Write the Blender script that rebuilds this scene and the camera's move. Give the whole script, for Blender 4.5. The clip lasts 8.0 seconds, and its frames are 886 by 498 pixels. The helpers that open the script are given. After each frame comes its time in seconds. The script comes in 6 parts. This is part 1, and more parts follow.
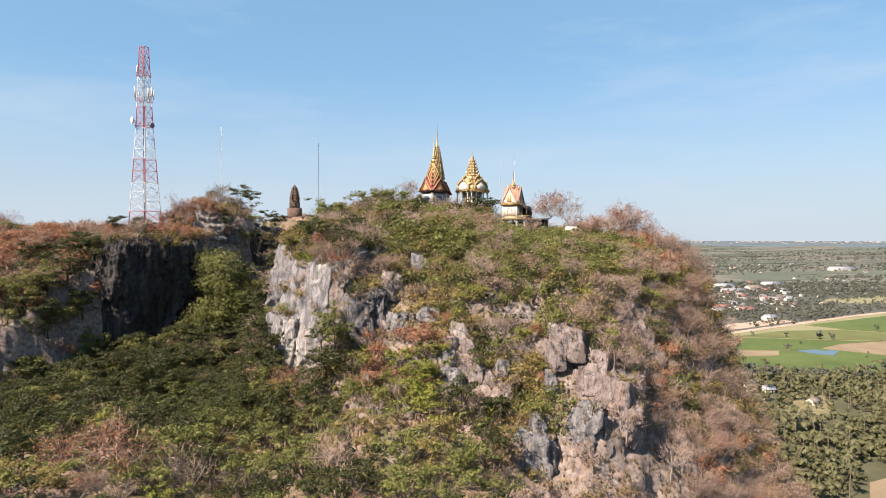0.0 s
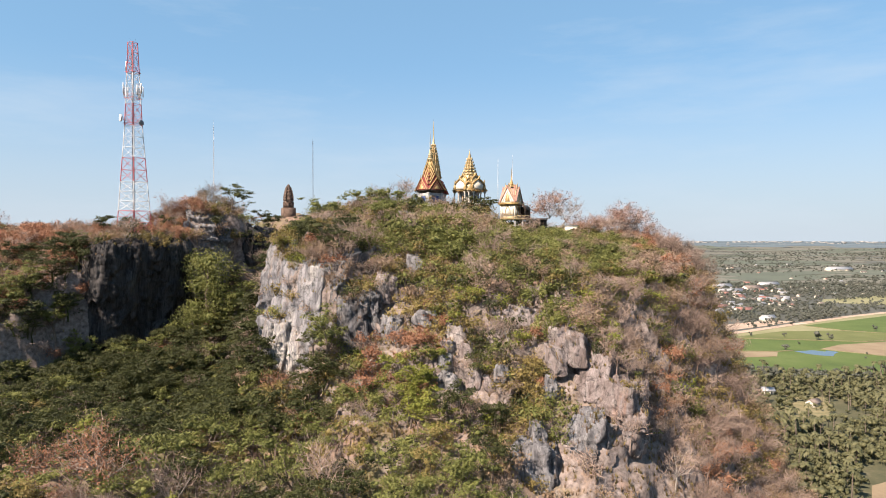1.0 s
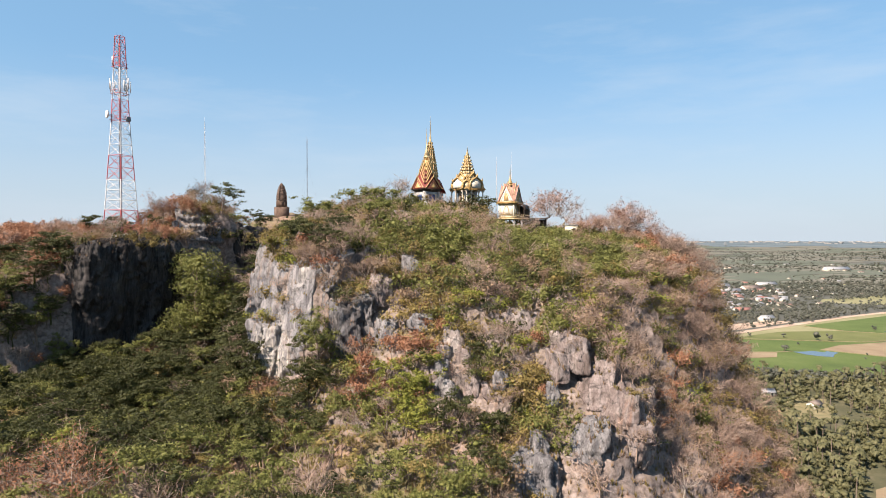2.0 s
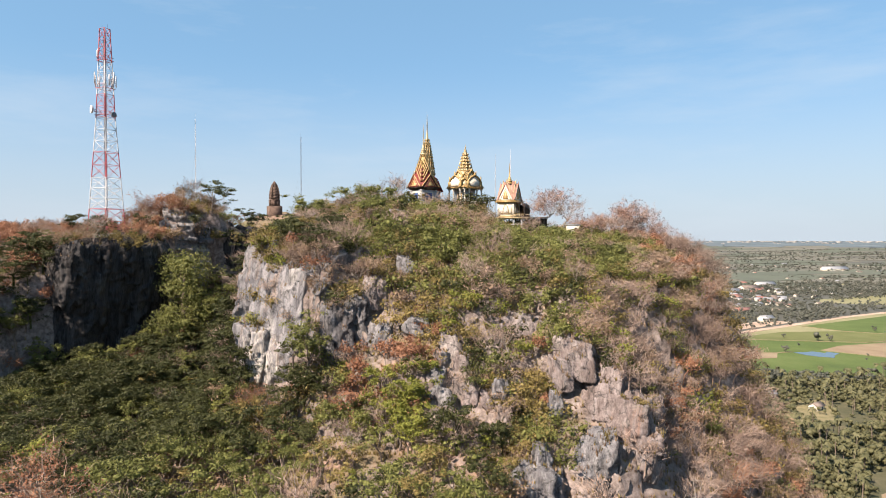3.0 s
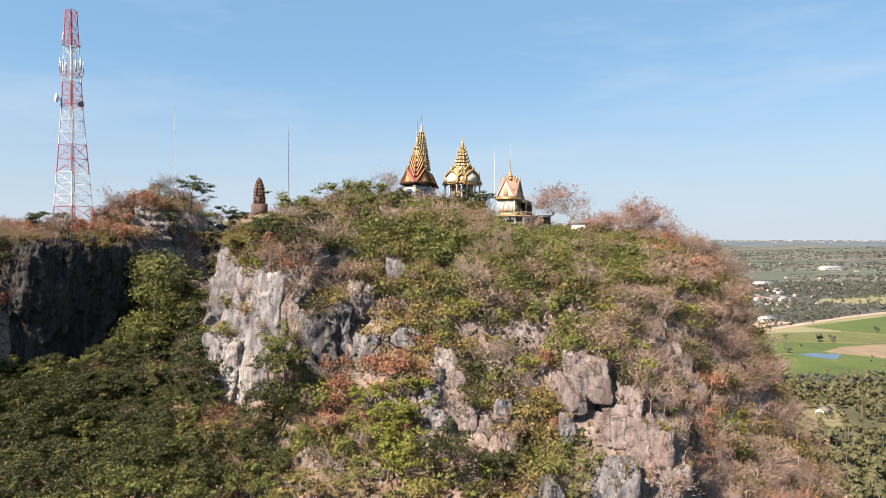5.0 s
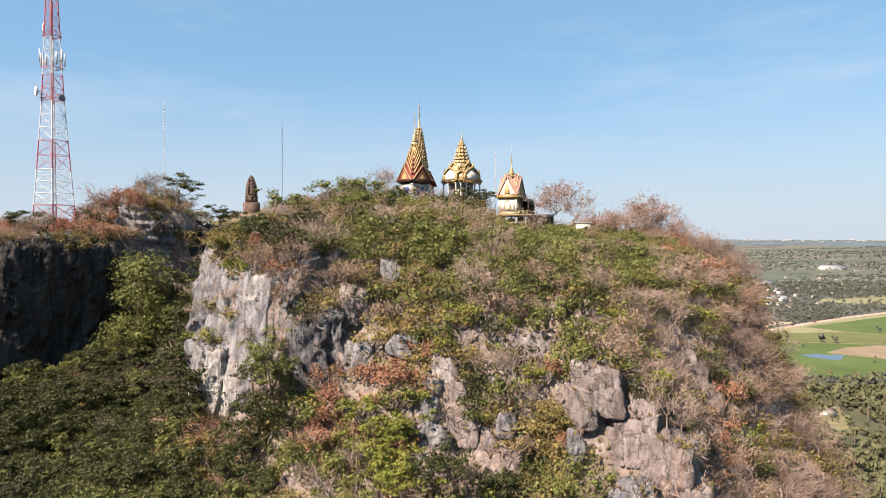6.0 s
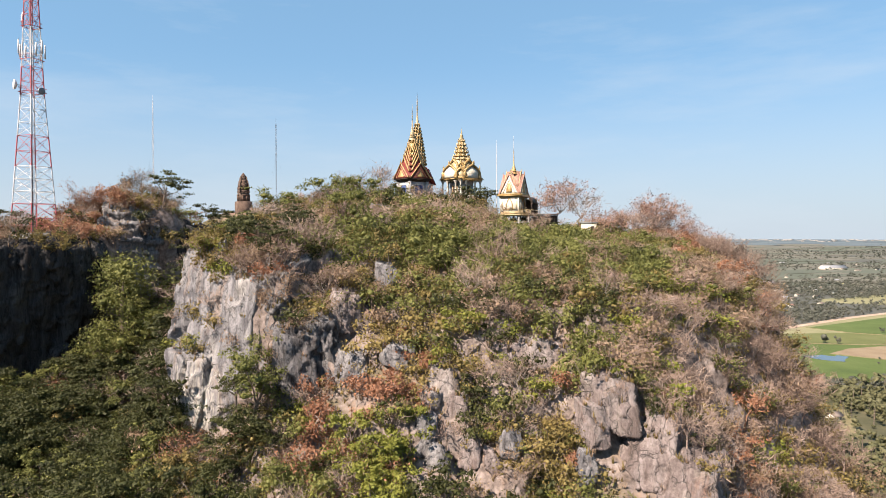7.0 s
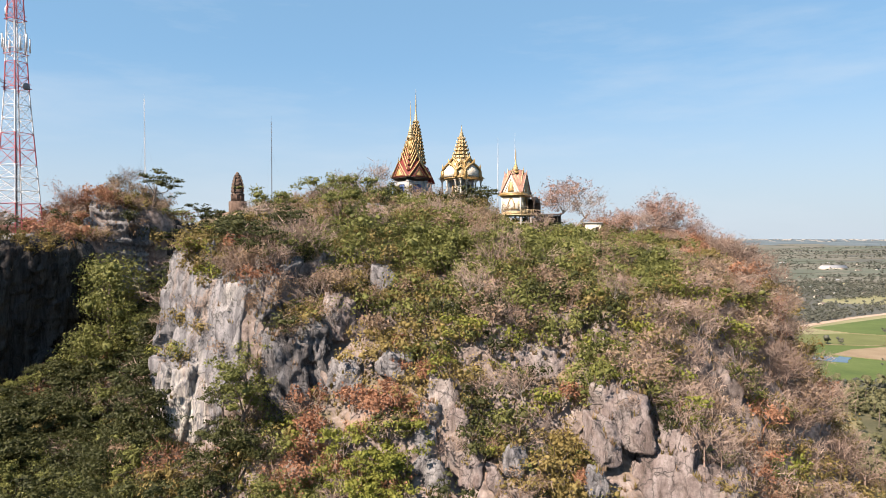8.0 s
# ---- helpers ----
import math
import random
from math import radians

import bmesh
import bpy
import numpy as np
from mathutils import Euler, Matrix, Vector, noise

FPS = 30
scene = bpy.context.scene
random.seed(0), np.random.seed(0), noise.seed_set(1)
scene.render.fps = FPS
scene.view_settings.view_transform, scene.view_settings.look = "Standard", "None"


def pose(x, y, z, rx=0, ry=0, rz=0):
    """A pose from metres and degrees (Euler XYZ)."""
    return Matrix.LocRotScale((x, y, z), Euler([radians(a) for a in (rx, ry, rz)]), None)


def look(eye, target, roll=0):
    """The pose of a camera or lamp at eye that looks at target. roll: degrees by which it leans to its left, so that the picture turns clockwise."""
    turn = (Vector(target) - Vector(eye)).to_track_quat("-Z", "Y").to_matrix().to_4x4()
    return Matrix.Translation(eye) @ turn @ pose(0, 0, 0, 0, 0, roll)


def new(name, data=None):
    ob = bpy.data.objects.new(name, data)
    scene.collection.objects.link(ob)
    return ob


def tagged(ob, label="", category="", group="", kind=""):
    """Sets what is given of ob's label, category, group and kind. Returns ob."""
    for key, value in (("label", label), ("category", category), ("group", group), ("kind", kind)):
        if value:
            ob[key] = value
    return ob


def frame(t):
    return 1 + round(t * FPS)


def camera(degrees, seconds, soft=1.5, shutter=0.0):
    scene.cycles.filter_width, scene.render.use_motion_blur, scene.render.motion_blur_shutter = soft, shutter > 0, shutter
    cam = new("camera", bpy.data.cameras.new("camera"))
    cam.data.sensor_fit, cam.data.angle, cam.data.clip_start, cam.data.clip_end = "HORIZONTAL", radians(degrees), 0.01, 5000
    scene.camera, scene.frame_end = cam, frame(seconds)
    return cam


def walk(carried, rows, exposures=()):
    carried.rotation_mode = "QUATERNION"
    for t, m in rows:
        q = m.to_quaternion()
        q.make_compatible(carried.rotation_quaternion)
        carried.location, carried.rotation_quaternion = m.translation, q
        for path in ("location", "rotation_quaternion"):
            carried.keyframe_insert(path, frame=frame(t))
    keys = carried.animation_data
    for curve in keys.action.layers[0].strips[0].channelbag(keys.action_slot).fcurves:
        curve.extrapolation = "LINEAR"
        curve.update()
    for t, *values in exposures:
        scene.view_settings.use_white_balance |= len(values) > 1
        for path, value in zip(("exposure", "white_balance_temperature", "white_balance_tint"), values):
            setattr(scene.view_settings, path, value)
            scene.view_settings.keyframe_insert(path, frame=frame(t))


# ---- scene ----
# ---- camera and walk: seconds, place, yaw, pitch ----
cam = camera(70.0, 8.0, soft=0.9)
ROWS = [
    (0.0, 0.323, -0.150, 119.036, 0.121, -1.104),
    (0.5, 0.390, 2.012, 119.055, -0.015, -1.089),
    (1.0, 0.474, 4.428, 119.073, -0.143, -1.082),
    (1.5, 0.571, 7.128, 119.092, -0.262, -1.082),
    (3.0, 0.916, 16.496, 119.161, -0.571, -1.114),
    (3.5, 1.042, 19.857, 119.191, -0.657, -1.132),
    (4.0, 1.168, 23.282, 119.228, -0.736, -1.152),
    (4.5, 1.293, 26.776, 119.271, -0.807, -1.174),
    (6.0, 1.635, 37.837, 119.453, -0.975, -1.239),
    (6.5, 1.730, 41.654, 119.535, -1.016, -1.257),
    (7.0, 1.810, 45.327, 119.629, -1.049, -1.272),
    (7.5, 1.875, 48.528, 119.737, -1.076, -1.283),
    (8.0, 1.921, 50.713, 119.860, -1.095, -1.290),
]
walk(cam, [(t, pose(x, y, z, 90 + pitch, 0, yaw)) for t, x, y, z, yaw, pitch in ROWS])

# ---- world, sun, exposure ----
SUN = Vector((-0.54, -0.44, 0.70)).normalized()
world = bpy.data.worlds.new("sky")
scene.world = world
world.use_nodes = True
wn, wl = world.node_tree.nodes, world.node_tree.links
sky = wn.new("ShaderNodeTexSky")
sky.sky_type = "NISHITA"
sky.sun_disc = False
sky.sun_elevation = math.asin(SUN.z)
sky.sun_rotation = math.atan2(SUN.x, SUN.y)
sky.altitude = 120
sky.air_density, sky.dust_density, sky.ozone_density = 1.0, 0.25, 3.0
wn["Background"].inputs["Strength"].default_value = 0.05
haze = wn.new("ShaderNodeMix")
haze.data_type = "RGBA"
haze.inputs[0].default_value = 0.52
haze.inputs[7].default_value = (2.25, 4.35, 6.5, 1)
wl.new(sky.outputs[0], haze.inputs[6])
# pale dusty air low over the plain, and thin high cloud
way = wn.new("ShaderNodeTexCoord")
parts_ = wn.new("ShaderNodeSeparateXYZ")
wl.new(way.outputs["Generated"], parts_.inputs[0])
low = wn.new("ShaderNodeMapRange")
low.interpolation_type = "SMOOTHSTEP"
low.inputs[1].default_value, low.inputs[2].default_value = -0.02, 0.27
low.inputs[3].default_value, low.inputs[4].default_value = 0.85, 0.0
wl.new(parts_.outputs[2], low.inputs[0])
dust = wn.new("ShaderNodeMix")
dust.data_type = "RGBA"
dust.inputs[7].default_value = (4.25, 4.8, 5.45, 1)
wl.new(low.outputs[0], dust.inputs[0])
wl.new(haze.outputs[2], dust.inputs[6])
stretch = wn.new("ShaderNodeMapping")
stretch.inputs["Scale"].default_value = (1.0, 1.0, 5.0)
wl.new(way.outputs["Generated"], stretch.inputs["Vector"])
wisp = wn.new("ShaderNodeTexNoise")
wisp.inputs["Scale"].default_value, wisp.inputs["Detail"].default_value, wisp.inputs["Roughness"].default_value = 2.6, 7.0, 0.6
wl.new(stretch.outputs[0], wisp.inputs["Vector"])
thin = wn.new("ShaderNodeMapRange")
thin.inputs[1].default_value, thin.inputs[2].default_value = 0.48, 0.78
thin.inputs[3].default_value, thin.inputs[4].default_value = 0.0, 0.38
wl.new(wisp.outputs[0], thin.inputs[0])
cloud = wn.new("ShaderNodeMix")
cloud.data_type = "RGBA"
cloud.inputs[7].default_value = (5.0, 5.6, 6.3, 1)
wl.new(thin.outputs[0], cloud.inputs[0])
wl.new(dust.outputs[2], cloud.inputs[6])
wl.new(cloud.outputs[2], wn["Background"].inputs["Color"])
sun = new("sun", bpy.data.lights.new("sun", "SUN"))
sun.data.energy, sun.data.angle, sun.data.color = 5.0, radians(0.55), (1.0, 0.835, 0.70)
sun.matrix_world = look(SUN * 300, (0, 0, 0))
scene.view_settings.exposure = 1.52


# ---- numbers: smooth noise, meshes ----
def lattice(ix, iy, iz, seed):
    """A repeatable value from 0 to 1 for each cell corner."""
    h = (ix.astype(np.int64) * 374761393 + iy.astype(np.int64) * 668265263 + iz.astype(np.int64) * 2147483647 + seed * 1274126177) & 0xFFFFFFFF
    h = ((h ^ (h >> 13)) * 1274126177) & 0xFFFFFFFF
    h = ((h ^ (h >> 16)) * 2246822519) & 0xFFFFFFFF
    return ((h ^ (h >> 15)) & 0xFFFFFF) / float(0xFFFFFF)


def vnoise(p, seed=0):
    """Smooth value noise from -1 to 1 at the rows of p."""
    p = np.asarray(p, float)
    i = np.floor(p)
    f = p - i
    f = f * f * f * (f * (f * 6 - 15) + 10)
    i = i.astype(np.int64)
    out = 0
    for a in (0, 1):
        for b in (0, 1):
            for c in (0, 1):
                w = (f[:, 0] if a else 1 - f[:, 0]) * (f[:, 1] if b else 1 - f[:, 1]) * (f[:, 2] if c else 1 - f[:, 2])
                out = out + w * lattice(i[:, 0] + a, i[:, 1] + b, i[:, 2] + c, seed)
    return out * 2 - 1


def fbm(p, octaves=4, seed=0, gain=0.5):
    p, total, amp = np.asarray(p, float), 0, 1.0
    for n in range(octaves):
        total = total + amp * vnoise(p * 2.03**n + 7.3 * n, seed + n)
        amp *= gain
    return total


def cellblocks(p, seed=0, tilt=0.0):
    """Distance to the nearest cell point and that cell's own height, tilted as a broken facet, for blocky rock."""
    i = np.floor(p).astype(np.int64)
    best, value = np.full(len(p), 9.0), np.zeros(len(p))
    for a in (-1, 0, 1):
        for b in (-1, 0, 1):
            for c in (-1, 0, 1):
                j = i + (a, b, c)
                q = j + np.stack([lattice(j[:, 0], j[:, 1], j[:, 2], seed + k) for k in (1, 2, 3)], 1)
                d = np.abs(q - p).max(1)
                closer = d < best
                lean = np.stack([lattice(j[:, 0], j[:, 1], j[:, 2], seed + k) - 0.5 for k in (11, 12, 13)], 1)
                own = lattice(j[:, 0], j[:, 1], j[:, 2], seed + 9) + tilt * (lean * (p - q)).sum(1)
                best = np.where(closer, d, best)
                value = np.where(closer, own, value)
    return best, value


def smooth(a, b, v):
    t = np.clip((v - a) / (b - a), 0, 1)
    return t * t * (3 - 2 * t)


def mesh_of(name, verts, faces, shade=False):
    """A mesh from arrays of corners and of faces with one number of corners each."""
    verts, faces = np.asarray(verts, np.float32), np.asarray(faces, np.int32)
    me = bpy.data.meshes.new(name)
    k = faces.shape[1]
    me.vertices.add(len(verts))
    me.vertices.foreach_set("co", verts.ravel())
    me.loops.add(faces.size)
    me.loops.foreach_set("vertex_index", faces.ravel())
    me.polygons.add(len(faces))
    me.polygons.foreach_set("loop_start", np.arange(0, faces.size, k, dtype=np.int32))
    if shade:
        me.polygons.foreach_set("use_smooth", np.ones(len(faces), bool))
    me.update(calc_edges=True)
    return me


def grid_faces(nu, nv, wrap=False):
    """Quads of a grid of nu columns and nv rows, with index v * nu + u."""
    u = np.arange(nu if wrap else nu - 1)
    v = np.arange(nv - 1)
    uu, vv = np.meshgrid(u, v)
    a = vv * nu + uu
    b = vv * nu + (uu + 1) % nu
    return np.stack([a, b, b + nu, a + nu], -1).reshape(-1, 4)


def part(name, data, material, parent=None, label=""):
    """Links a bmesh or a mesh as one object, under a thing or a part where one is given."""
    if isinstance(data, bmesh.types.BMesh):
        me = bpy.data.meshes.new(name)
        data.to_mesh(me)
        data.free()
    else:
        me = data
    if not me.materials:
        me.materials.append(material)
    ob = new(name, me)
    ob.parent = parent
    if label:
        ob["label"] = label
    return ob


def empty(name, m, label, category, group="", kind=""):
    ob = new(name)
    ob.matrix_world = m
    return tagged(ob, label, category, group, kind)


# ---- materials ----
def shader(name, rough=0.85, metal=0.0, spec=0.3):
    m = bpy.data.materials.new(name)
    m.use_nodes = True
    p = m.node_tree.nodes["Principled BSDF"]
    p.inputs["Roughness"].default_value = rough
    p.inputs["Metallic"].default_value = metal
    p.inputs["Specular IOR Level"].default_value = spec
    return m, m.node_tree.nodes, m.node_tree.links, p


def place_node(N, L, scale=(1, 1, 1), own=False):
    """Coordinates in metres: of the world, or of the object's own."""
    if own:
        src = N.new("ShaderNodeTexCoord").outputs["Object"]
    else:
        src = N.new("ShaderNodeNewGeometry").outputs["Position"]
    m = N.new("ShaderNodeMapping")
    m.inputs["Scale"].default_value = scale
    L.new(src, m.inputs["Vector"])
    return m.outputs[0]


def noise_node(N, L, vec, scale, detail=4.0, rough=0.55, warp=0.0):
    n = N.new("ShaderNodeTexNoise")
    n.inputs["Scale"].default_value, n.inputs["Detail"].default_value = scale, detail
    n.inputs["Roughness"].default_value, n.inputs["Distortion"].default_value = rough, warp
    L.new(vec, n.inputs["Vector"])
    return n.outputs[0]


def ramp_node(N, L, fac, stops):
    r = N.new("ShaderNodeValToRGB")
    e = r.color_ramp.elements
    while len(e) < len(stops):
        e.new(0.5)
    for el, (at, col) in zip(e, stops):
        el.position, el.color = at, (*col, 1) if len(col) == 3 else col
    L.new(fac, r.inputs[0])
    return r.outputs[0]


def mix_node(N, L, fac, a, b, mode="MIX"):
    m = N.new("ShaderNodeMix")
    m.data_type, m.blend_type = "RGBA", mode
    for sock, v in ((m.inputs[0], fac), (m.inputs[6], a), (m.inputs[7], b)):
        if isinstance(v, bpy.types.NodeSocket):
            L.new(v, sock)
        else:
            sock.default_value = v if isinstance(v, (int, float)) else (*v, 1)
    return m.outputs[2]


def math_node(N, L, op, a, b=0.0):
    m = N.new("ShaderNodeMath")
    m.operation = op
    for sock, v in ((m.inputs[0], a), (m.inputs[1], b)):
        if isinstance(v, bpy.types.NodeSocket):
            L.new(v, sock)
        else:
            sock.default_value = v
    return m.outputs[0]


def bump_node(N, L, p, height, strength, distance):
    b = N.new("ShaderNodeBump")
    b.inputs["Strength"].default_value, b.inputs["Distance"].default_value = strength, distance
    L.new(height, b.inputs["Height"])
    L.new(b.outputs[0], p.inputs["Normal"])


def leaf_material(name, dark, mid, light, glow=0.28):
    """Foliage: one tone a plant, another a leaf; some light comes through."""
    dark, mid, light = [tuple(0.74 * c for c in tone) for tone in (dark, mid, light)]
    m, N, L, p = shader(name, 0.62, 0, 0.25)
    geo = N.new("ShaderNodeNewGeometry")
    obj = N.new("ShaderNodeObjectInfo")
    patch = noise_node(N, L, place_node(N, L), 0.22, 3)
    tone = math_node(N, L, "ADD", math_node(N, L, "MULTIPLY", geo.outputs["Random Per Island"], 0.36), math_node(N, L, "MULTIPLY", obj.outputs["Random"], 0.3))
    tone = math_node(N, L, "ADD", tone, math_node(N, L, "MULTIPLY", math_node(N, L, "SUBTRACT", patch, 0.4), 1.0))
    speck = noise_node(N, L, place_node(N, L), 3.2, 3, 0.7)
    tone = math_node(N, L, "ADD", tone, math_node(N, L, "MULTIPLY", math_node(N, L, "SUBTRACT", speck, 0.40), 0.6))
    col = ramp_node(N, L, tone, [(0.05, dark), (0.45, mid), (0.95, light)])
    L.new(col, p.inputs["Base Color"])
    bump_node(N, L, p, speck, 0.4, 0.2)
    if glow:
        t = N.new("ShaderNodeBsdfTranslucent")
        L.new(col, t.inputs["Color"])
        mx = N.new("ShaderNodeMixShader")
        mx.inputs[0].default_value = glow
        L.new(p.outputs[0], mx.inputs[1])
        L.new(t.outputs[0], mx.inputs[2])
        L.new(mx.outputs[0], N["Material Output"].inputs["Surface"])
    return m


def mottled(name, stops, scale=1.0, rough=0.85, bump=0.3, depth=0.05, fine=8.0, metal=0.0, own=False, spec=0.3):
    """A surface that varies at two scales, with a fine relief."""
    stops = [(at, tuple(0.68 * c for c in col)) for at, col in stops]
    m, N, L, p = shader(name, rough, metal, spec)
    v = place_node(N, L, (1, 1, 1), own)
    a, b = noise_node(N, L, v, scale, 5), noise_node(N, L, v, scale * fine, 4)
    f = math_node(N, L, "ADD", math_node(N, L, "MULTIPLY", a, 0.7), math_node(N, L, "MULTIPLY", b, 0.3))
    L.new(ramp_node(N, L, f, stops), p.inputs["Base Color"])
    if bump:
        bump_node(N, L, p, b, bump, depth)
    return m


def limestone(name, pale=(0.40, 0.39, 0.385), grey=(0.235, 0.23, 0.235), dark=(0.085, 0.083, 0.088), rust=(0.33, 0.235, 0.175), white=0.45, streaks=0.75, scar=None):
    """Karst rock: grey with black water streaks, pale fresh patches, rusty seams and a rough, cracked face."""
    pale, grey, dark, rust = [tuple(0.66 * c for c in tone) for tone in (pale, grey, dark, rust)]
    m, N, L, p = shader(name, 0.92, 0, 0.2)
    v = place_node(N, L)
    streak = noise_node(N, L, place_node(N, L, (1.0, 1.0, 0.10)), 0.7, 7, 0.66, 0.25)
    patch_ = noise_node(N, L, place_node(N, L, (1, 1, 0.5)), 0.14, 4, 0.6)
    grain = noise_node(N, L, v, 3.0, 6, 0.7)
    col = ramp_node(N, L, streak, [(0.33, dark), (0.45, grey), (0.60, pale), (0.8, pale)])
    col = mix_node(N, L, ramp_node(N, L, patch_, [(0.54, (0, 0, 0)), (0.68, (white, white, white))]), col, (0.56, 0.53, 0.48))
    seam = noise_node(N, L, place_node(N, L, (0.6, 0.6, 0.22)), 0.42, 5, 0.6, 0.5)
    col = mix_node(N, L, ramp_node(N, L, seam, [(0.57, (0, 0, 0)), (0.68, (0.6, 0.6, 0.6))]), col, rust)
    col = mix_node(N, L, ramp_node(N, L, grain, [(0.32, (0.55, 0.55, 0.55)), (0.52, (0, 0, 0))]), col, dark)
    flute = noise_node(N, L, place_node(N, L, (1.0, 1.0, 0.14)), 2.3, 4, 0.6, 0.4)
    col = mix_node(N, L, ramp_node(N, L, flute, [(0.36, (streaks, streaks, streaks)), (0.47, (0, 0, 0))]), col, dark)
    if scar:
        # a fresh broken scar: pale, with rusty edges
        away = N.new("ShaderNodeVectorMath")
        away.operation = "DISTANCE"
        away.inputs[1].default_value = (scar[0], scar[1], scar[2] * 0.6)
        L.new(place_node(N, L, (1, 1, 0.6)), away.inputs[0])
        ragged = math_node(N, L, "ADD", math_node(N, L, "DIVIDE", away.outputs["Value"], scar[3]), math_node(N, L, "MULTIPLY", math_node(N, L, "SUBTRACT", flute, 0.5), 2.4))
        ragged = math_node(N, L, "ADD", ragged, math_node(N, L, "MULTIPLY", math_node(N, L, "SUBTRACT", grain, 0.5), 0.8))
        col = mix_node(N, L, ramp_node(N, L, ragged, [(0.3, (0.9, 0.9, 0.9)), (0.9, (0, 0, 0))]), col, (0.42, 0.39, 0.35))
    crack = N.new("ShaderNodeTexVoronoi")
    crack.feature = "DISTANCE_TO_EDGE"
    crack.inputs["Scale"].default_value = 0.5
    warp = N.new("ShaderNodeVectorMath")
    warp.operation = "MULTIPLY_ADD"
    wob_ = N.new("ShaderNodeTexNoise")
    wob_.inputs["Scale"].default_value = 0.8
    L.new(v, wob_.inputs["Vector"])
    L.new(wob_.outputs["Color"], warp.inputs[0])
    warp.inputs[1].default_value = (1.6, 1.6, 1.6)
    L.new(place_node(N, L, (1.0, 1.0, 0.35)), warp.inputs[2])
    L.new(warp.outputs[0], crack.inputs["Vector"])
    col = mix_node(N, L, ramp_node(N, L, crack.outputs[0], [(0.0, (0.62, 0.62, 0.62)), (0.04, (0, 0, 0))]), col, (0.05, 0.047, 0.045))
    L.new(col, p.inputs["Base Color"])
    h = math_node(N, L, "ADD", math_node(N, L, "MULTIPLY", grain, 0.6), math_node(N, L, "MINIMUM", math_node(N, L, "MULTIPLY", crack.outputs[0], 10.0), 0.28))
    h = math_node(N, L, "ADD", h, math_node(N, L, "MULTIPLY", streak, 0.45))
    h = math_node(N, L, "ADD", h, math_node(N, L, "MULTIPLY", flute, 0.3))
    bump_node(N, L, p, h, 0.95, 0.4)
    return m


ROCK = limestone("limestone", (0.345, 0.335, 0.345), (0.215, 0.21, 0.22), (0.085, 0.082, 0.09), (0.40, 0.30, 0.235), 0.35, 0.4, (-36.5, 144.5, 90.0, 7.0))
# weathered rock, darkened further to hold the ravine's shade in its colour
ROCK_SHADED = limestone("shaded_weathered_limestone", (0.095, 0.088, 0.086), (0.048, 0.045, 0.046), (0.018, 0.017, 0.017), (0.08, 0.056, 0.042), 0.08)
ROCK_GREY = limestone("grey_limestone", (0.32, 0.308, 0.312), (0.195, 0.188, 0.194), (0.072, 0.069, 0.073), (0.34, 0.245, 0.19), 0.2, 0.5)
ROCK_STREAKED = limestone("streaked_limestone", (0.25, 0.24, 0.245), (0.13, 0.125, 0.13), (0.045, 0.043, 0.046), (0.20, 0.14, 0.11), 0.15, 0.8)
ROCK_WARM = limestone("rusty_limestone", (0.35, 0.30, 0.288), (0.235, 0.19, 0.178), (0.11, 0.086, 0.078), (0.34, 0.195, 0.135), 0.3, 0.4)
LEAF = {
    "green": leaf_material("green_leaves", (0.067, 0.076, 0.021), (0.175, 0.184, 0.050), (0.304, 0.301, 0.098)),
    "dark": leaf_material("dark_green_leaves", (0.022, 0.026, 0.009), (0.059, 0.066, 0.020), (0.118, 0.121, 0.038)),
    "yellow": leaf_material("yellow_green_leaves", (0.095, 0.109, 0.019), (0.218, 0.232, 0.041), (0.347, 0.336, 0.079)),
    "olive": leaf_material("olive_dry_leaves", (0.127, 0.098, 0.032), (0.267, 0.205, 0.070), (0.405, 0.314, 0.123)),
    "orange": leaf_material("rusty_dead_leaves", (0.180, 0.081, 0.046), (0.333, 0.158, 0.090), (0.450, 0.246, 0.150)),
    "brown": leaf_material("withered_brown_leaves", (0.159, 0.106, 0.068), (0.301, 0.207, 0.136), (0.434, 0.318, 0.217)),
    "twig": leaf_material("grey_brown_twigs", (0.151, 0.105, 0.083), (0.284, 0.204, 0.163), (0.429, 0.328, 0.266), 0.0),
    "pink": leaf_material("faded_pink_leaves", (0.22, 0.118, 0.088), (0.40, 0.225, 0.165), (0.52, 0.33, 0.25)),
    "palm": leaf_material("palm_fronds", (0.067, 0.071, 0.032), (0.143, 0.141, 0.066), (0.230, 0.215, 0.116)),
    # greyed leaf tones that paint in the haze over the plain
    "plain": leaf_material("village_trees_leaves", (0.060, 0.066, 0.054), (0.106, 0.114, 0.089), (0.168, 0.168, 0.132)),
}
BARK = mottled("bark", [(0.3, (0.12, 0.09, 0.07)), (0.6, (0.24, 0.19, 0.155)), (0.8, (0.36, 0.31, 0.27))], 1.2, 0.9, 0.5, 0.05)
PALE_BARK = mottled("pale_bark", [(0.3, (0.26, 0.22, 0.18)), (0.6, (0.42, 0.37, 0.32)), (0.8, (0.55, 0.50, 0.44))], 1.2, 0.9, 0.5, 0.05)


from mathutils.bvhtree import BVHTree


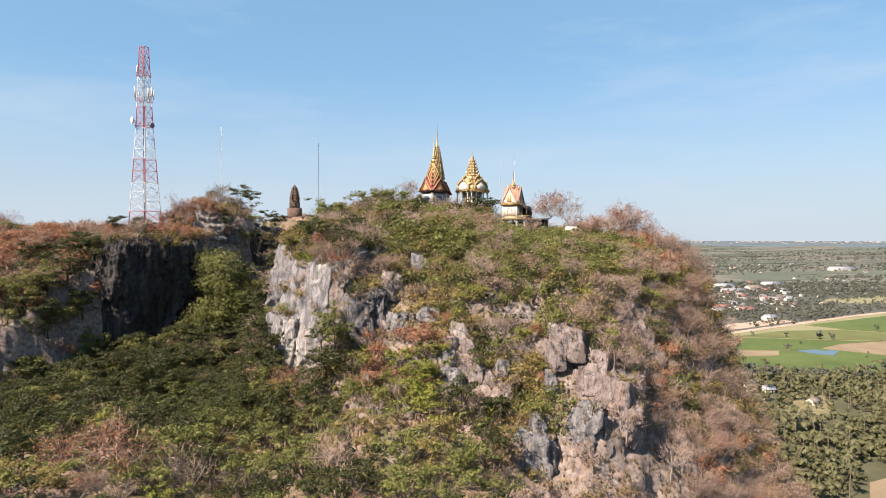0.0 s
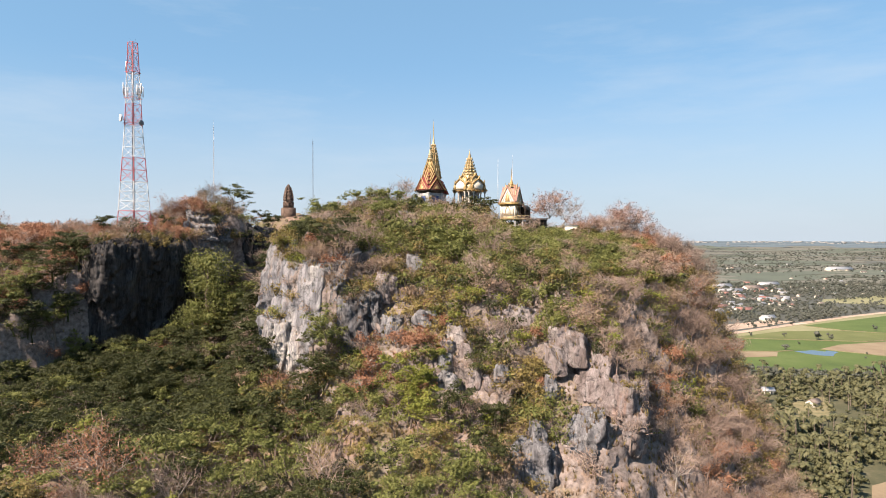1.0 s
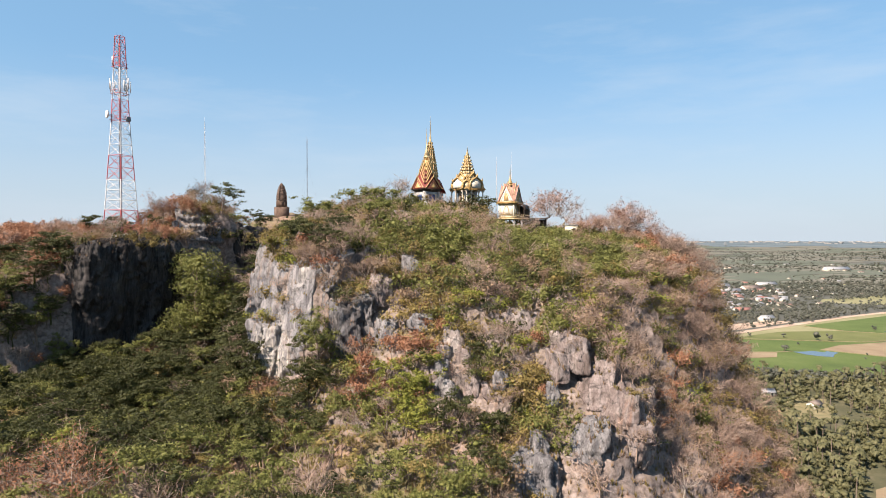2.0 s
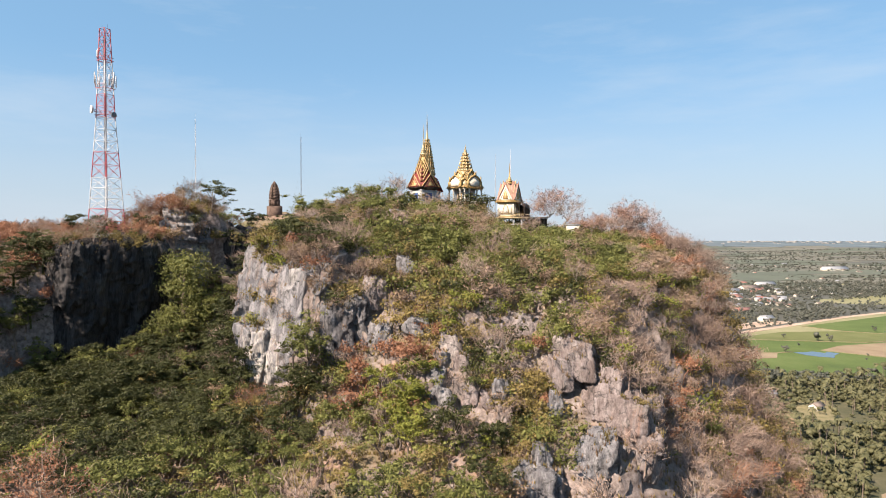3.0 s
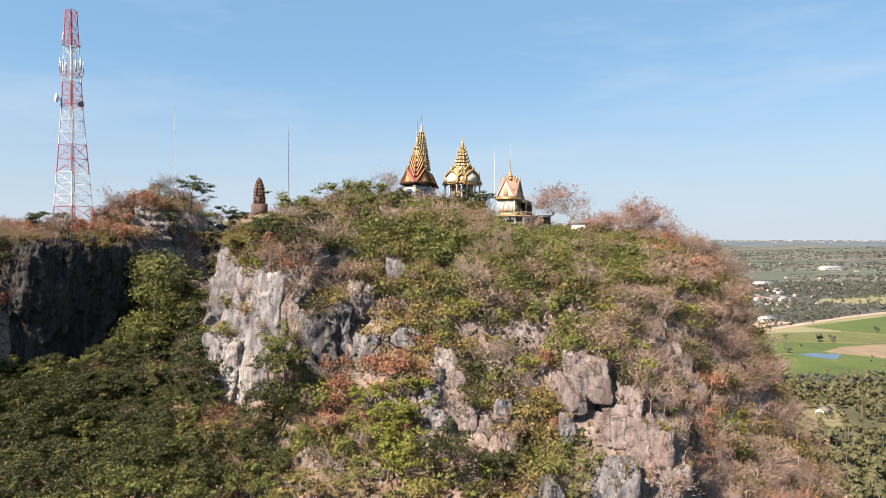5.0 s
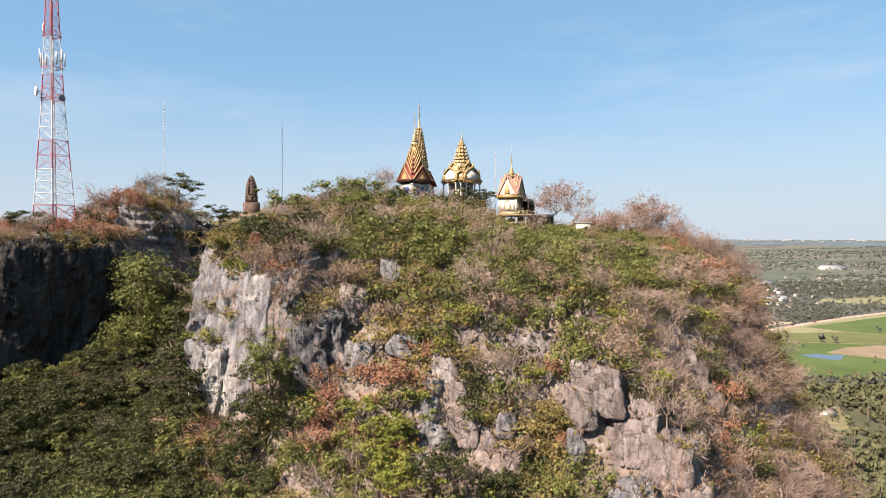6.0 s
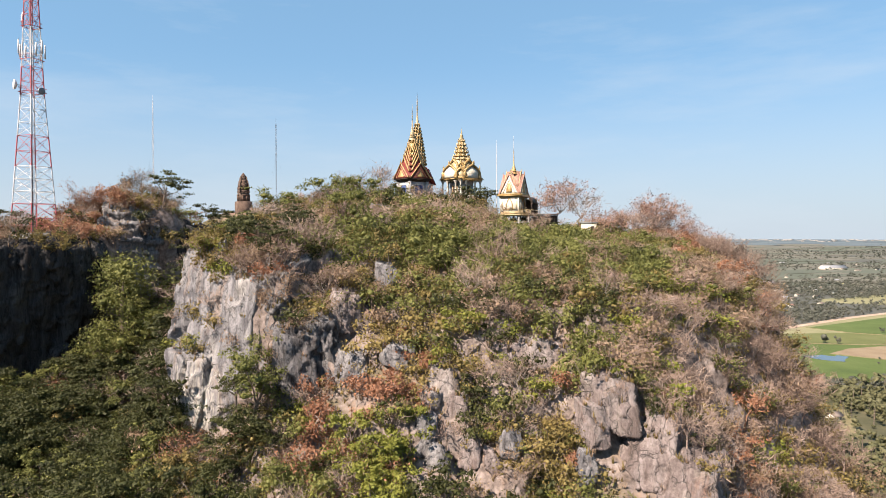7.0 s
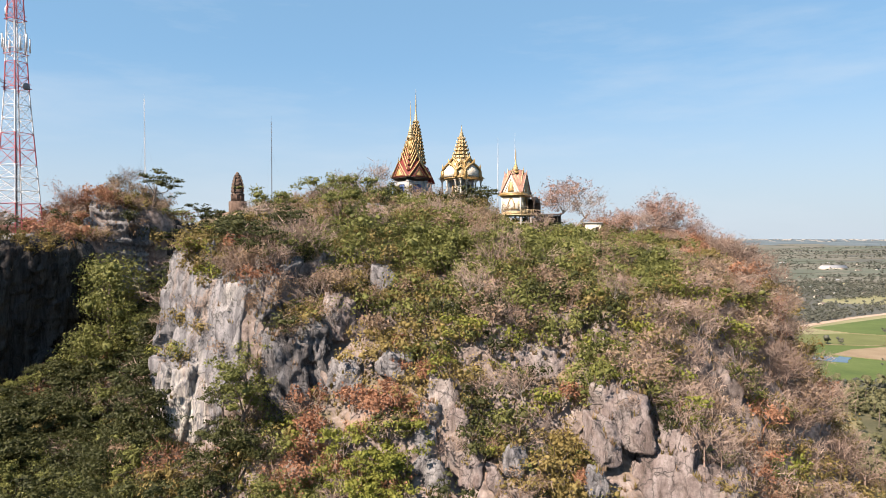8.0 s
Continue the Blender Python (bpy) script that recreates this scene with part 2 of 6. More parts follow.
# ---- the hill ----
SHIFT_X = [-60, -44, -30, -22, -13, 0, 15, 25, 33, 41, 47, 67, 80, 110]
SHIFT_Y = [31, 31, 28, 20, 13, 8, 4, 2, 5, 12, 17, 36, 48, 75]
FRONT_Y = [-60, 40, 85, 100, 112, 118, 124, 128, 136]
FRONT_Z = [0, 66, 75.5, 78, 82.5, 88.5, 95.5, 100, 108]
TOP_X = [-140, -100, -60, -34, -10, 5, 14, 22, 45, 62, 70]
TOP_Z = [120, 124, 128, 128.7, 129.4, 128.5, 126.6, 119.5, 119.5, 120.0, 119]
LEFT_Y = [-60, 40, 95, 150, 158, 164, 172, 184, 192, 202, 250]
LEFT_Z = [0, 66, 76, 77, 84, 94, 102, 111, 115.5, 117.3, 119]
GAP_Y = [-60, 40, 95, 150, 180, 200, 215, 230, 250]
GAP_Z = [0, 66, 76, 75, 84, 94, 107, 119, 125]
FLANK_X = [40, 58, 64, 68, 73, 83, 100, 118, 160]
FLANK_Z = [140, 127, 119, 109, 94, 62, 28, 0, -20]


def height(x, y):
    """The hill's bare ground."""
    x, y = np.asarray(x, float), np.asarray(y, float)
    q = np.stack([x, y, 0 * x], -1).reshape(-1, 3)
    wob = (fbm(q * 0.045, 3, 5) * 4.5).reshape(x.shape)
    fine = (fbm(q * 0.16, 4, 21) * 1.3).reshape(x.shape)
    top = np.interp(x, TOP_X, TOP_Z)
    yy = y - np.interp(x, SHIFT_X, SHIFT_Y) + 0.5 * wob
    rise = np.interp(yy, FRONT_Y, FRONT_Z)
    rise = rise - np.interp(yy, [40, 85, 98, 106, 112, 124, 128], [22, 18, 11, 5, 2.5, 1, 0]) * smooth(6, 22, x)
    share = np.interp(yy, [136, 148, 168, 200], [0, 0.26, 0.62, 1.0])
    main = np.where(yy < 136, rise, 108 + share * (top - 108))
    main = main - 2.9 * np.exp(-(((x - 8) / 22) ** 2) - ((y - 190) / 13) ** 2) + 1.2 * np.exp(-(((x - 24) / 8) ** 2) - ((y - 199) / 9) ** 2)
    # the shoulder behind the pale cliff
    along, back = (x + 35.9) * 0.78 - (y - 145.7) * 0.62, (x + 35.9) * 0.62 + (y - 145.7) * 0.78
    shoulder = np.interp(back + 0.3 * wob, [2, 8, 20, 45], [86, 112, 117, 121])
    main = main + np.maximum(shoulder - main, 0) * smooth(-15, -10, along) * (1 - smooth(10, 18, along)) * smooth(0, 3, back)
    left = np.interp(y + 0.8 * wob + 4, LEFT_Y, LEFT_Z)
    gap = np.interp(y + 0.6 * wob, GAP_Y, GAP_Z)
    left = left + 12.0 * np.exp(-(((x + 77) / 13) ** 2) - ((y - 214) / 12) ** 2)
    xx = x + 0.4 * wob
    open_ = smooth(-4, 0, xx + 95 - 0.8 * (y - 172)) * (1 - smooth(203, 210, y - 0.55 * (x + 78)) * (1 - smooth(-70, -62, x)))
    z = left + (gap - left) * open_
    z = z + (main - z) * smooth(-50, -42, xx)
    z = z + (main - z) * smooth(0, 1, smooth(232, 262, y) * smooth(-90, -60, x))
    flank = np.interp(x + 0.5 * wob - 0.21 * np.clip(y - 165, -50, 0) - 0.20 * np.clip(y - 165, 0, 40), FLANK_X, FLANK_Z)
    k = 5.0
    m = np.minimum(z, flank)
    z = m - k * np.log1p(np.exp(-np.abs(z - flank) / k)) + 0.3
    rear = np.interp(y, [280, 330, 420, 480], [140, 105, 20, -15])
    z = np.minimum(z, rear)
    far_left = np.interp(x, [-330, -260, -180], [-15, 60, 140])
    return np.minimum(z, far_left) + fine


def paced(lo, a, b, hi, fine, coarse):
    """Steps that are fine from a to b and coarse outside."""
    return np.concatenate([np.arange(lo, a, coarse), np.arange(a, b, fine), np.arange(b, hi + coarse, coarse)])


gx, gy = paced(-340, -150, 98, 172, 1.25, 7.0), paced(-110, 74, 225, 480, 1.25, 7.0)
gxx, gyy = np.meshgrid(gx, gy)
hz = height(gxx, gyy)
slope = np.hypot(np.gradient(hz, axis=1) / np.gradient(gxx, axis=1), np.gradient(hz, axis=0) / np.gradient(gyy, axis=0)).ravel()
jit = np.stack([gxx, gyy, hz], -1).reshape(-1, 3)
# broken blocks and ledges where it is steep
block, tone = cellblocks(jit * (0.22, 0.22, 0.2), 70)
block2, tone2 = cellblocks(jit * (0.55, 0.55, 0.5), 75)
steep = smooth(0.5, 1.3, slope) * ((gxx > -148) & (gxx < 96) & (gyy > 76) & (gyy < 223)).ravel()
push = steep * (3.0 * (tone - 0.5) + 1.3 * (tone2 - 0.5) - 0.8 * smooth(0.38, 0.5, block))
jit[:, 1] -= push * 0.8
jit[:, 2] += push * 0.35
jit[:, 0] += 0.5 * vnoise(jit * 0.5, 61)
jit[:, 1] += 0.6 * vnoise(jit * 0.5, 62)


def hill_material():
    """Thin soil, litter and dry grass over broken limestone, which shows on the steep parts."""
    m, N, L, p = shader("hillside", 0.95, 0, 0.15)
    v = place_node(N, L)
    big, mid, fine = noise_node(N, L, v, 0.06, 4), noise_node(N, L, v, 0.5, 5, 0.65), noise_node(N, L, v, 3.0, 5, 0.6)
    soil = ramp_node(N, L, mid, [(0.32, (0.085, 0.056, 0.042)), (0.5, (0.180, 0.122, 0.092)), (0.68, (0.275, 0.192, 0.148))])
    soil = mix_node(N, L, ramp_node(N, L, big, [(0.45, (0, 0, 0)), (0.62, (0.7, 0.7, 0.7))]), soil, (0.080, 0.084, 0.032))
    stone = ramp_node(N, L, noise_node(N, L, v, 0.9, 6, 0.65), [(0.3, (0.062, 0.050, 0.045)), (0.5, (0.160, 0.130, 0.116)), (0.7, (0.27, 0.228, 0.208))])
    up = N.new("ShaderNodeSeparateXYZ")
    L.new(N.new("ShaderNodeNewGeometry").outputs["Normal"], up.inputs[0])
    steep = math_node(N, L, "ADD", up.outputs[2], math_node(N, L, "MULTIPLY", math_node(N, L, "SUBTRACT", mid, 0.5), 0.9))
    col = mix_node(N, L, ramp_node(N, L, steep, [(0.68, (1, 1, 1)), (0.92, (0, 0, 0))]), soil, stone)
    L.new(col, p.inputs["Base Color"])
    h = math_node(N, L, "ADD", math_node(N, L, "MULTIPLY", mid, 1.0), math_node(N, L, "MULTIPLY", fine, 0.4))
    bump_node(N, L, p, h, 0.5, 0.35)
    return m


hill = part("hillside", mesh_of("hillside", jit, grid_faces(len(gx), len(gy))), hill_material())
tagged(hill, "steep limestone hill with thin brown soil and dry grass", "hill", kind="structure")


def ground_z(x, y):
    """The plain: level, and lifting very slowly far away, as the rounded earth's far edge is cut short."""
    r = np.hypot(x, y - 25)
    t = np.clip((r - 1500) / 3300, 0, 1)
    return 88 * t ** 1.35


ROCKS = []


def crag(name, centre, half, turn=0.0, seed=1, base=None, material=None, nu=96, nv=64, power=3.0, lean=0.0, rough=1.0, label="", taper=0.12, parent=None, bedded=0.2):
    """A standing limestone crag: half-sizes along, across and up, with fluted, blocky, ledged faces."""
    material = material or ROCK
    th = np.linspace(0, 2 * math.pi, nu, endpoint=False)
    v = np.linspace(0, 1, nv)
    tt, vv = np.meshgrid(th, v)
    c, s = np.cos(tt), np.sin(tt)
    r = (np.abs(c) ** power + np.abs(s) ** power) ** (-1 / power)
    # straight walls below, a rounded head above
    wall = np.clip(vv / 0.86, 0, 1)
    dome = np.clip((vv - 0.86) / 0.14, 0, 1)
    rad = (1 + taper * (1 - wall)) * np.sqrt(np.clip(1 - dome ** 2.2, 0, 1))
    zz = -half[2] + 2 * half[2] * (0.9 * wall + 0.1 * np.sin(dome * math.pi / 2))
    px, py = r * c * rad * half[0], r * s * rad * half[1]
    py = py + lean * (zz + half[2])
    a = radians(turn)
    P = np.stack([px * math.cos(a) - py * math.sin(a) + centre[0], px * math.sin(a) + py * math.cos(a) + centre[1], zz + centre[2]], -1).reshape(-1, 3)
    out = np.stack([c / half[0], s / half[1], 0.35 * dome], -1).reshape(-1, 3)
    out /= np.linalg.norm(out, axis=1, keepdims=True)
    out = np.stack([out[:, 0] * math.cos(a) - out[:, 1] * math.sin(a), out[:, 0] * math.sin(a) + out[:, 1] * math.cos(a), out[:, 2]], -1)
    size = min(half[0], half[1], half[2])
    big = fbm(P * (0.55 / size) + seed, 2, seed) * 0.15 * size
    warp_ = 0.5 * np.stack([vnoise(P * 0.25, seed + k) for k in (51, 52, 53)], 1)
    # tall slabs, upright flutes, bedding steps near the head, fine chips
    d, val = cellblocks(P * (0.22, 0.22, 0.075) + seed + 0.8 * warp_, seed, 1.7)
    d2, val2 = cellblocks(P * (0.7, 0.7, 0.22) + seed + 0.8 * warp_, seed + 5, 1.8)
    flute = 1 - 2 * np.abs(vnoise(P * (0.7, 0.7, 0.05) + seed, seed + 3))
    bed = ((P[:, 2] + 1.0 * vnoise(P * 0.15, seed + 8) + 0.12 * P[:, 0]) * 0.55) % 1
    high = smooth(0.35, 0.75, vv.ravel())
    off = big + rough * (1.6 * (val - 0.5) + 0.48 * (val2 - 0.5) - 0.7 * smooth(0.42, 0.5, d) - 0.25 * smooth(0.42, 0.5, d2) + 0.12 * flute - bedded * smooth(0.72, 1.0, bed) * (bed < 0.99) + 0.10 * fbm(P * 1.9, 3, seed + 11))
    P = P + out * off[:, None]
    crest, tops = cellblocks(P * (0.3, 0.3, 0.0) + seed, seed + 31, 1.2)
    P[:, 2] += high * (1.9 * (tops - 0.7)) * min(1.0, half[2] / 8)
    ROCKS.append((P, grid_faces(nu, nv, True)))
    ob = part(name, mesh_of(name, P, ROCKS[-1][1]), material, parent)
    if not parent:
        tagged(ob, label or "grey weathered limestone crag standing out of the slope", "rock", "crags on the hill")
    return ob


def facets(rng, count, nu, nv):
    """Directions and reach of an angular block: the space inside some random planes."""
    th, ph = np.linspace(0, 2 * math.pi, nu, endpoint=False), np.linspace(0.02, math.pi - 0.02, nv)
    tt, pp = np.meshgrid(th, ph)
    D = np.stack([np.cos(tt) * np.sin(pp), np.sin(tt) * np.sin(pp), np.cos(pp)], -1).reshape(-1, 3)
    n = rng.normal(0, 1, (count, 3)) * (1, 1, 0.7)
    n = np.concatenate([n, [(0, -1, 0.1), (0, 1, 0), (1, 0, 0.1), (-1, 0, 0.1), (0.1, -0.15, 1), (0, 0, -1)]])
    n /= np.linalg.norm(n, axis=1, keepdims=True)
    d = rng.uniform(0.74, 1.0, len(n))
    r = (d / np.maximum(D @ n.T, 0.02)).min(1)
    return D, np.minimum(r, 1.4)


def rock_mass(name, blocks, seed, material, label, nu=40, nv=28, rough=1.0, bedded=0.0):
    """Bare rock of angular blocks that lean on one another: each a centre, half-sizes, a turn and how far its head leans back."""
    rng = np.random.default_rng(seed)
    thing = empty(name, Matrix.Translation(np.array(blocks[0][0]) - (0, 0, blocks[0][1][2])), label, "rock", "crags on the hill")
    for centre, half, turn, lean in blocks:
        D, r = facets(rng, 9, nu, nv)
        h = np.array(half, float)
        P = D * r[:, None] * h
        P[:, 1] += lean * (P[:, 2] + h[2])
        a = radians(turn)
        c, s = math.cos(a), math.sin(a)
        spin = np.array([(c, s, 0), (-s, c, 0), (0, 0, 1)])
        P = P @ spin + np.array(centre)
        out = D / h
        out = (out / np.linalg.norm(out, axis=1, keepdims=True)) @ spin
        size = min(1.0, h.min() / 3.0)
        sway = 0.6 * np.stack([vnoise(P * 0.3, seed + k) for k in (51, 52, 53)], 1)
        # slabs that break along slanting joints
        Q = P + 0.25 * P[:, [2, 0, 1]]
        d1, v1 = cellblocks(Q * (0.30, 0.30, 0.16) + seed + sway, seed, 1.9)
        d2, v2 = cellblocks(Q * (0.8, 0.8, 0.5) + seed + sway, seed + 5, 1.9)
        d3, v3 = cellblocks(Q * (2.0, 2.0, 1.4) + sway, seed + 15, 1.6)
        off = 1.0 * (v1 - 0.5) + 0.34 * (v2 - 0.5) + 0.09 * (v3 - 0.5) - 0.45 * smooth(0.42, 0.5, d1) - 0.2 * smooth(0.42, 0.5, d2) + 0.07 * fbm(P * 1.7, 3, seed + 11)
        off = off + 0.5 * fbm(P * 0.22, 2, seed + 21)
        if bedded:
            layer = (P[:, 2] + 0.7 * vnoise(P * 0.2, seed + 8) + 0.15 * P[:, 0]) * 0.75
            own = lattice(np.floor(layer).astype(np.int64), np.zeros(len(P), np.int64), np.zeros(len(P), np.int64), seed)
            off = off + bedded * (own - 0.5) - bedded * 0.4 * smooth(0.82, 0.98, layer % 1)
        P = P + out * (off * rough * size)[:, None]
        ROCKS.append((P, grid_faces(nu, nv, True)))
        part("block", mesh_of("block", P - np.array(thing.matrix_world.translation), ROCKS[-1][1]), material, thing)
    return thing


def joined(pieces):
    """Several pieces of corners and faces as one."""
    vs, fs, n = [], [], 0
    for v, f in pieces:
        vs.append(v)
        fs.append(f + n)
        n += len(v)
    return np.concatenate(vs), np.concatenate(fs)


# main pale cliff: foot, wall, upper corner
rock_mass("limestone_cliff", [
    ((-37.2, 149.8, 92.0), (5.6, 5.2, 9.5), -38, 0.05), ((-32.0, 149.0, 100.5), (10.5, 6.2, 15.5), -38, 0.16),
    ((-38.8, 157.0, 106.5), (5.6, 5.0, 12.0), -38, 0.12),
], 3, ROCK, "tall pale grey limestone cliff with rusty cracks and a fresh scar", 156, 108, 0.5)
rock_mass("limestone_crag", [((-24.0, 145.5, 104.5), (5.2, 4.2, 13.0), -30, 0.12), ((-27.5, 146.5, 101.0), (4.5, 4.0, 11.0), -30, 0.14)], 9, ROCK_GREY, "layered grey limestone pinnacle beside the cliff", 110, 96, 0.9, 1.5)
rock_mass("limestone_crag", [((-18.6, 140.5, 98.5), (4.0, 3.6, 8.0), 12, 0.06), ((-14.4, 141.5, 101.5), (2.8, 2.6, 7.0), 5, 0.12)], 12, ROCK_STREAKED, "dark streaked limestone crag below the shrubs", 80, 60, 0.9)
# ravine walls, with their deep shade put into the dark rock colour
crag("ravine_cliff", (-89.5, 189.0, 101.0), (14.5, 6.5, 17.5), 51, 21, nu=200, nv=100, lean=-0.12, material=ROCK_SHADED, power=3.2, rough=0.9, label="dark shaded limestone wall of the ravine")
crag("ravine_cliff", (-83.5, 212.0, 103.5), (11.5, 8, 18), 30, 24, nu=170, nv=90, lean=-0.12, material=ROCK_SHADED, power=3.0, rough=0.8, label="dark shaded limestone back wall of the ravine")
crag("ravine_cliff", (-66, 224, 106), (9, 9, 17), 35, 29, nu=130, nv=80, material=ROCK_SHADED, rough=0.8, label="dark shaded limestone head wall of the ravine")
rock_mass("summit_crag", [((-75.5, 204.0, 117.5), (6.2, 4.6, 11.8), 20, 0.12), ((-82.0, 202.5, 113.5), (3.6, 3.0, 5.0), 35, 0.1), ((-70.5, 206.5, 114.5), (3.4, 3.4, 11.0), 30, 0.08)], 27, ROCK_GREY, "cracked and layered grey limestone outcrop on the ridge", 96, 80, 1.0, 1.9)
rock_mass("ridge_outcrop", [((-85.5, 186.5, 112.5), (3.0, 2.6, 5.6), 30, 0.1), ((-93.5, 181.0, 105.5), (4.0, 3.0, 5.0), 10, 0.15)], 25, ROCK_GREY, "grey limestone ledges on the wooded slope", 56, 40, 0.9, 0.6)
# bare rock on the face: blocks, seed, rock
OUTCROPS = [
    ([((24.8, 126.4, 98.0), (4.2, 3.0, 4.6), -18, 0.3), ((22.8, 124.6, 95.0), (2.2, 2.0, 3.4), 10, 0.3), ((28.6, 122.8, 92.0), (4.4, 3.0, 6.0), -28, 0.35), ((31.6, 118.8, 87.0), (4.0, 2.8, 6.2), -30, 0.25), ((34.6, 118.0, 83.6), (3.2, 2.8, 5.0), -10, 0.12)], 31, ROCK_WARM),
    ([((26.2, 115.4, 82.4), (4.4, 3.0, 5.8), -6, 0.12), ((29.5, 117.0, 82.0), (2.4, 2.4, 4.6), 15, 0.1)], 35, ROCK_GREY),
    ([((15.2, 112.4, 78.6), (4.4, 3.0, 5.6), 8, 0.12), ((18.6, 113.6, 79.0), (3.0, 2.6, 4.2), -20, 0.1), ((17.6, 115.2, 84.0), (1.7, 1.4, 2.4), 20, 0.1)], 39, ROCK_GREY),
    ([((16.2, 136.2, 102.2), (4.2, 2.4, 3.0), 5, 0.3), ((11.8, 137.0, 101.8), (2.6, 2.0, 2.4), -15, 0.3), ((20.4, 136.4, 101.4), (2.2, 1.8, 2.8), 20, 0.2)], 43, ROCK_WARM),
    ([((3.6, 132.8, 98.8), (2.5, 2.0, 2.8), 15, 0.25), ((5.4, 130.6, 96.2), (1.6, 1.5, 2.2), -20, 0.2), ((1.6, 130.6, 97.0), (1.6, 1.4, 1.8), 40, 0.2)], 45, ROCK_WARM),
    ([((1.0, 127.4, 93.4), (1.9, 1.6, 3.2), 0, 0.25), ((3.0, 125.4, 90.6), (1.7, 1.4, 2.4), 25, 0.2)], 49, ROCK_GREY),
    ([((-3.0, 138.4, 102.0), (2.8, 2.0, 1.9), 0, 0.3)], 47, ROCK_GREY),
    ([((6.6, 126.4, 91.8), (1.7, 1.5, 2.8), -20, 0.3), ((9.6, 124.8, 90.6), (1.3, 1.2, 1.8), 10, 0.3)], 60, ROCK_WARM),
    ([((41.4, 144.4, 101.0), (2.5, 2.0, 2.3), -30, 0.2), ((44.2, 144.6, 98.6), (2.0, 1.6, 2.2), -10, 0.2)], 51, ROCK_WARM),
    ([((-11.6, 143.0, 107.6), (2.8, 2.2, 4.2), 0, 0.3), ((-8.8, 143.8, 106.6), (1.8, 1.6, 2.8), 20, 0.3)], 57, ROCK_WARM),
    ([((-10.4, 139.0, 98.6), (2.8, 2.2, 4.6), -8, 0.15), ((-7.6, 137.0, 97.4), (1.8, 1.6, 3.0), 15, 0.2)], 59, ROCK_GREY),
    ([((-5.8, 152.0, 112.6), (2.4, 1.8, 2.4), 0, 0.2)], 64, ROCK_GREY),
    ([((-31.5, 166.5, 119.2), (4.0, 2.4, 2.4), -10, 0.2), ((-27.0, 168.0, 119.4), (2.2, 1.8, 1.8), 20, 0.2)], 55, ROCK_GREY),
    ([((-20.5, 198.0, 124.6), (4.0, 2.4, 2.2), 5, 0.2), ((-10.0, 197.0, 125.4), (2.8, 2.0, 1.9), -5, 0.2)], 66, ROCK_GREY),
    ([((60.8, 175.4, 109.4), (2.2, 1.8, 2.4), -20, 0.2)], 68, ROCK_WARM),
    ([((4.2, 144.6, 108.8), (1.6, 1.3, 1.8), 10, 0.2)], 70, ROCK_GREY),
    ([((12.5, 125.0, 93.0), (1.7, 1.4, 2.2), 30, 0.3)], 72, ROCK_GREY),
    ([((21.0, 121.6, 91.0), (1.4, 1.2, 2.4), 10, 0.3)], 74, ROCK_GREY),
    ([((37.5, 131.0, 92.4), (2.0, 1.7, 2.8), -35, 0.3), ((39.4, 127.5, 88.6), (1.8, 1.5, 2.4), -20, 0.3)], 76, ROCK_WARM),
]
for blocks, seed, rock in OUTCROPS:
    large = max(b[1][2] for b in blocks) > 3.5
    rock_mass("outcrop", blocks, seed, rock, "rust-stained limestone outcrop among dry shrubs" if rock is ROCK_WARM else "jagged grey limestone outcrop among dry shrubs", 72 if large else 40, 50 if large else 28, 0.6)
HILL_FACES = grid_faces(len(gx), len(gy))
HILL_TREE = BVHTree.FromPolygons(jit.tolist(), HILL_FACES.tolist())
ROCK_TREE = BVHTree.FromPolygons(*[a.tolist() for a in (np.concatenate([p for p, f in ROCKS]), np.concatenate([f + n for (p, f), n in zip(ROCKS, np.cumsum([0] + [len(p) for p, f in ROCKS[:-1]]))]))])


def before_rock(x, y):
    """Whether a plant would stand close in front of a bare outcrop, or on the bare scar."""
    for blocks, *_ in OUTCROPS[:11]:
        for (cx, cy, cz), half, *_ in blocks:
            if abs(x - cx) < half[0] * 0.95 and cy - half[1] - (6.5 if half[2] > 3.5 else 3.0) < y < cy:
                return True
    along, back = (x + 35.9) * 0.78 - (y - 145.7) * 0.62, (x + 35.9) * 0.62 + (y - 145.7) * 0.78
    if -10 < along < 11 and -2.5 < back < 2:
        return True
    return (x - 41) ** 2 + (y - 117) ** 2 < 40 or (x - 45) ** 2 + (y - 122) ** 2 < 14


def footing(x, y, z):
    """The height of the ground or rock under a plant, and how level it is."""
    hit = HILL_TREE.ray_cast(Vector((x, y, 190.0)), Vector((0, 0, -1)))
    z = hit[0].z if hit[0] is not None else z
    hit = ROCK_TREE.ray_cast(Vector((x, y, 190.0)), Vector((0, 0, -1)))
    if hit[0] is not None and hit[0].z > z:
        return hit[0].z, abs(hit[1].z)
    return z, 1.0


# ---- trees and shrubs ----
def thirds(q):
    """Four-cornered faces as triangles."""
    return np.concatenate([q[:, [0, 1, 2]], q[:, [0, 2, 3]]])


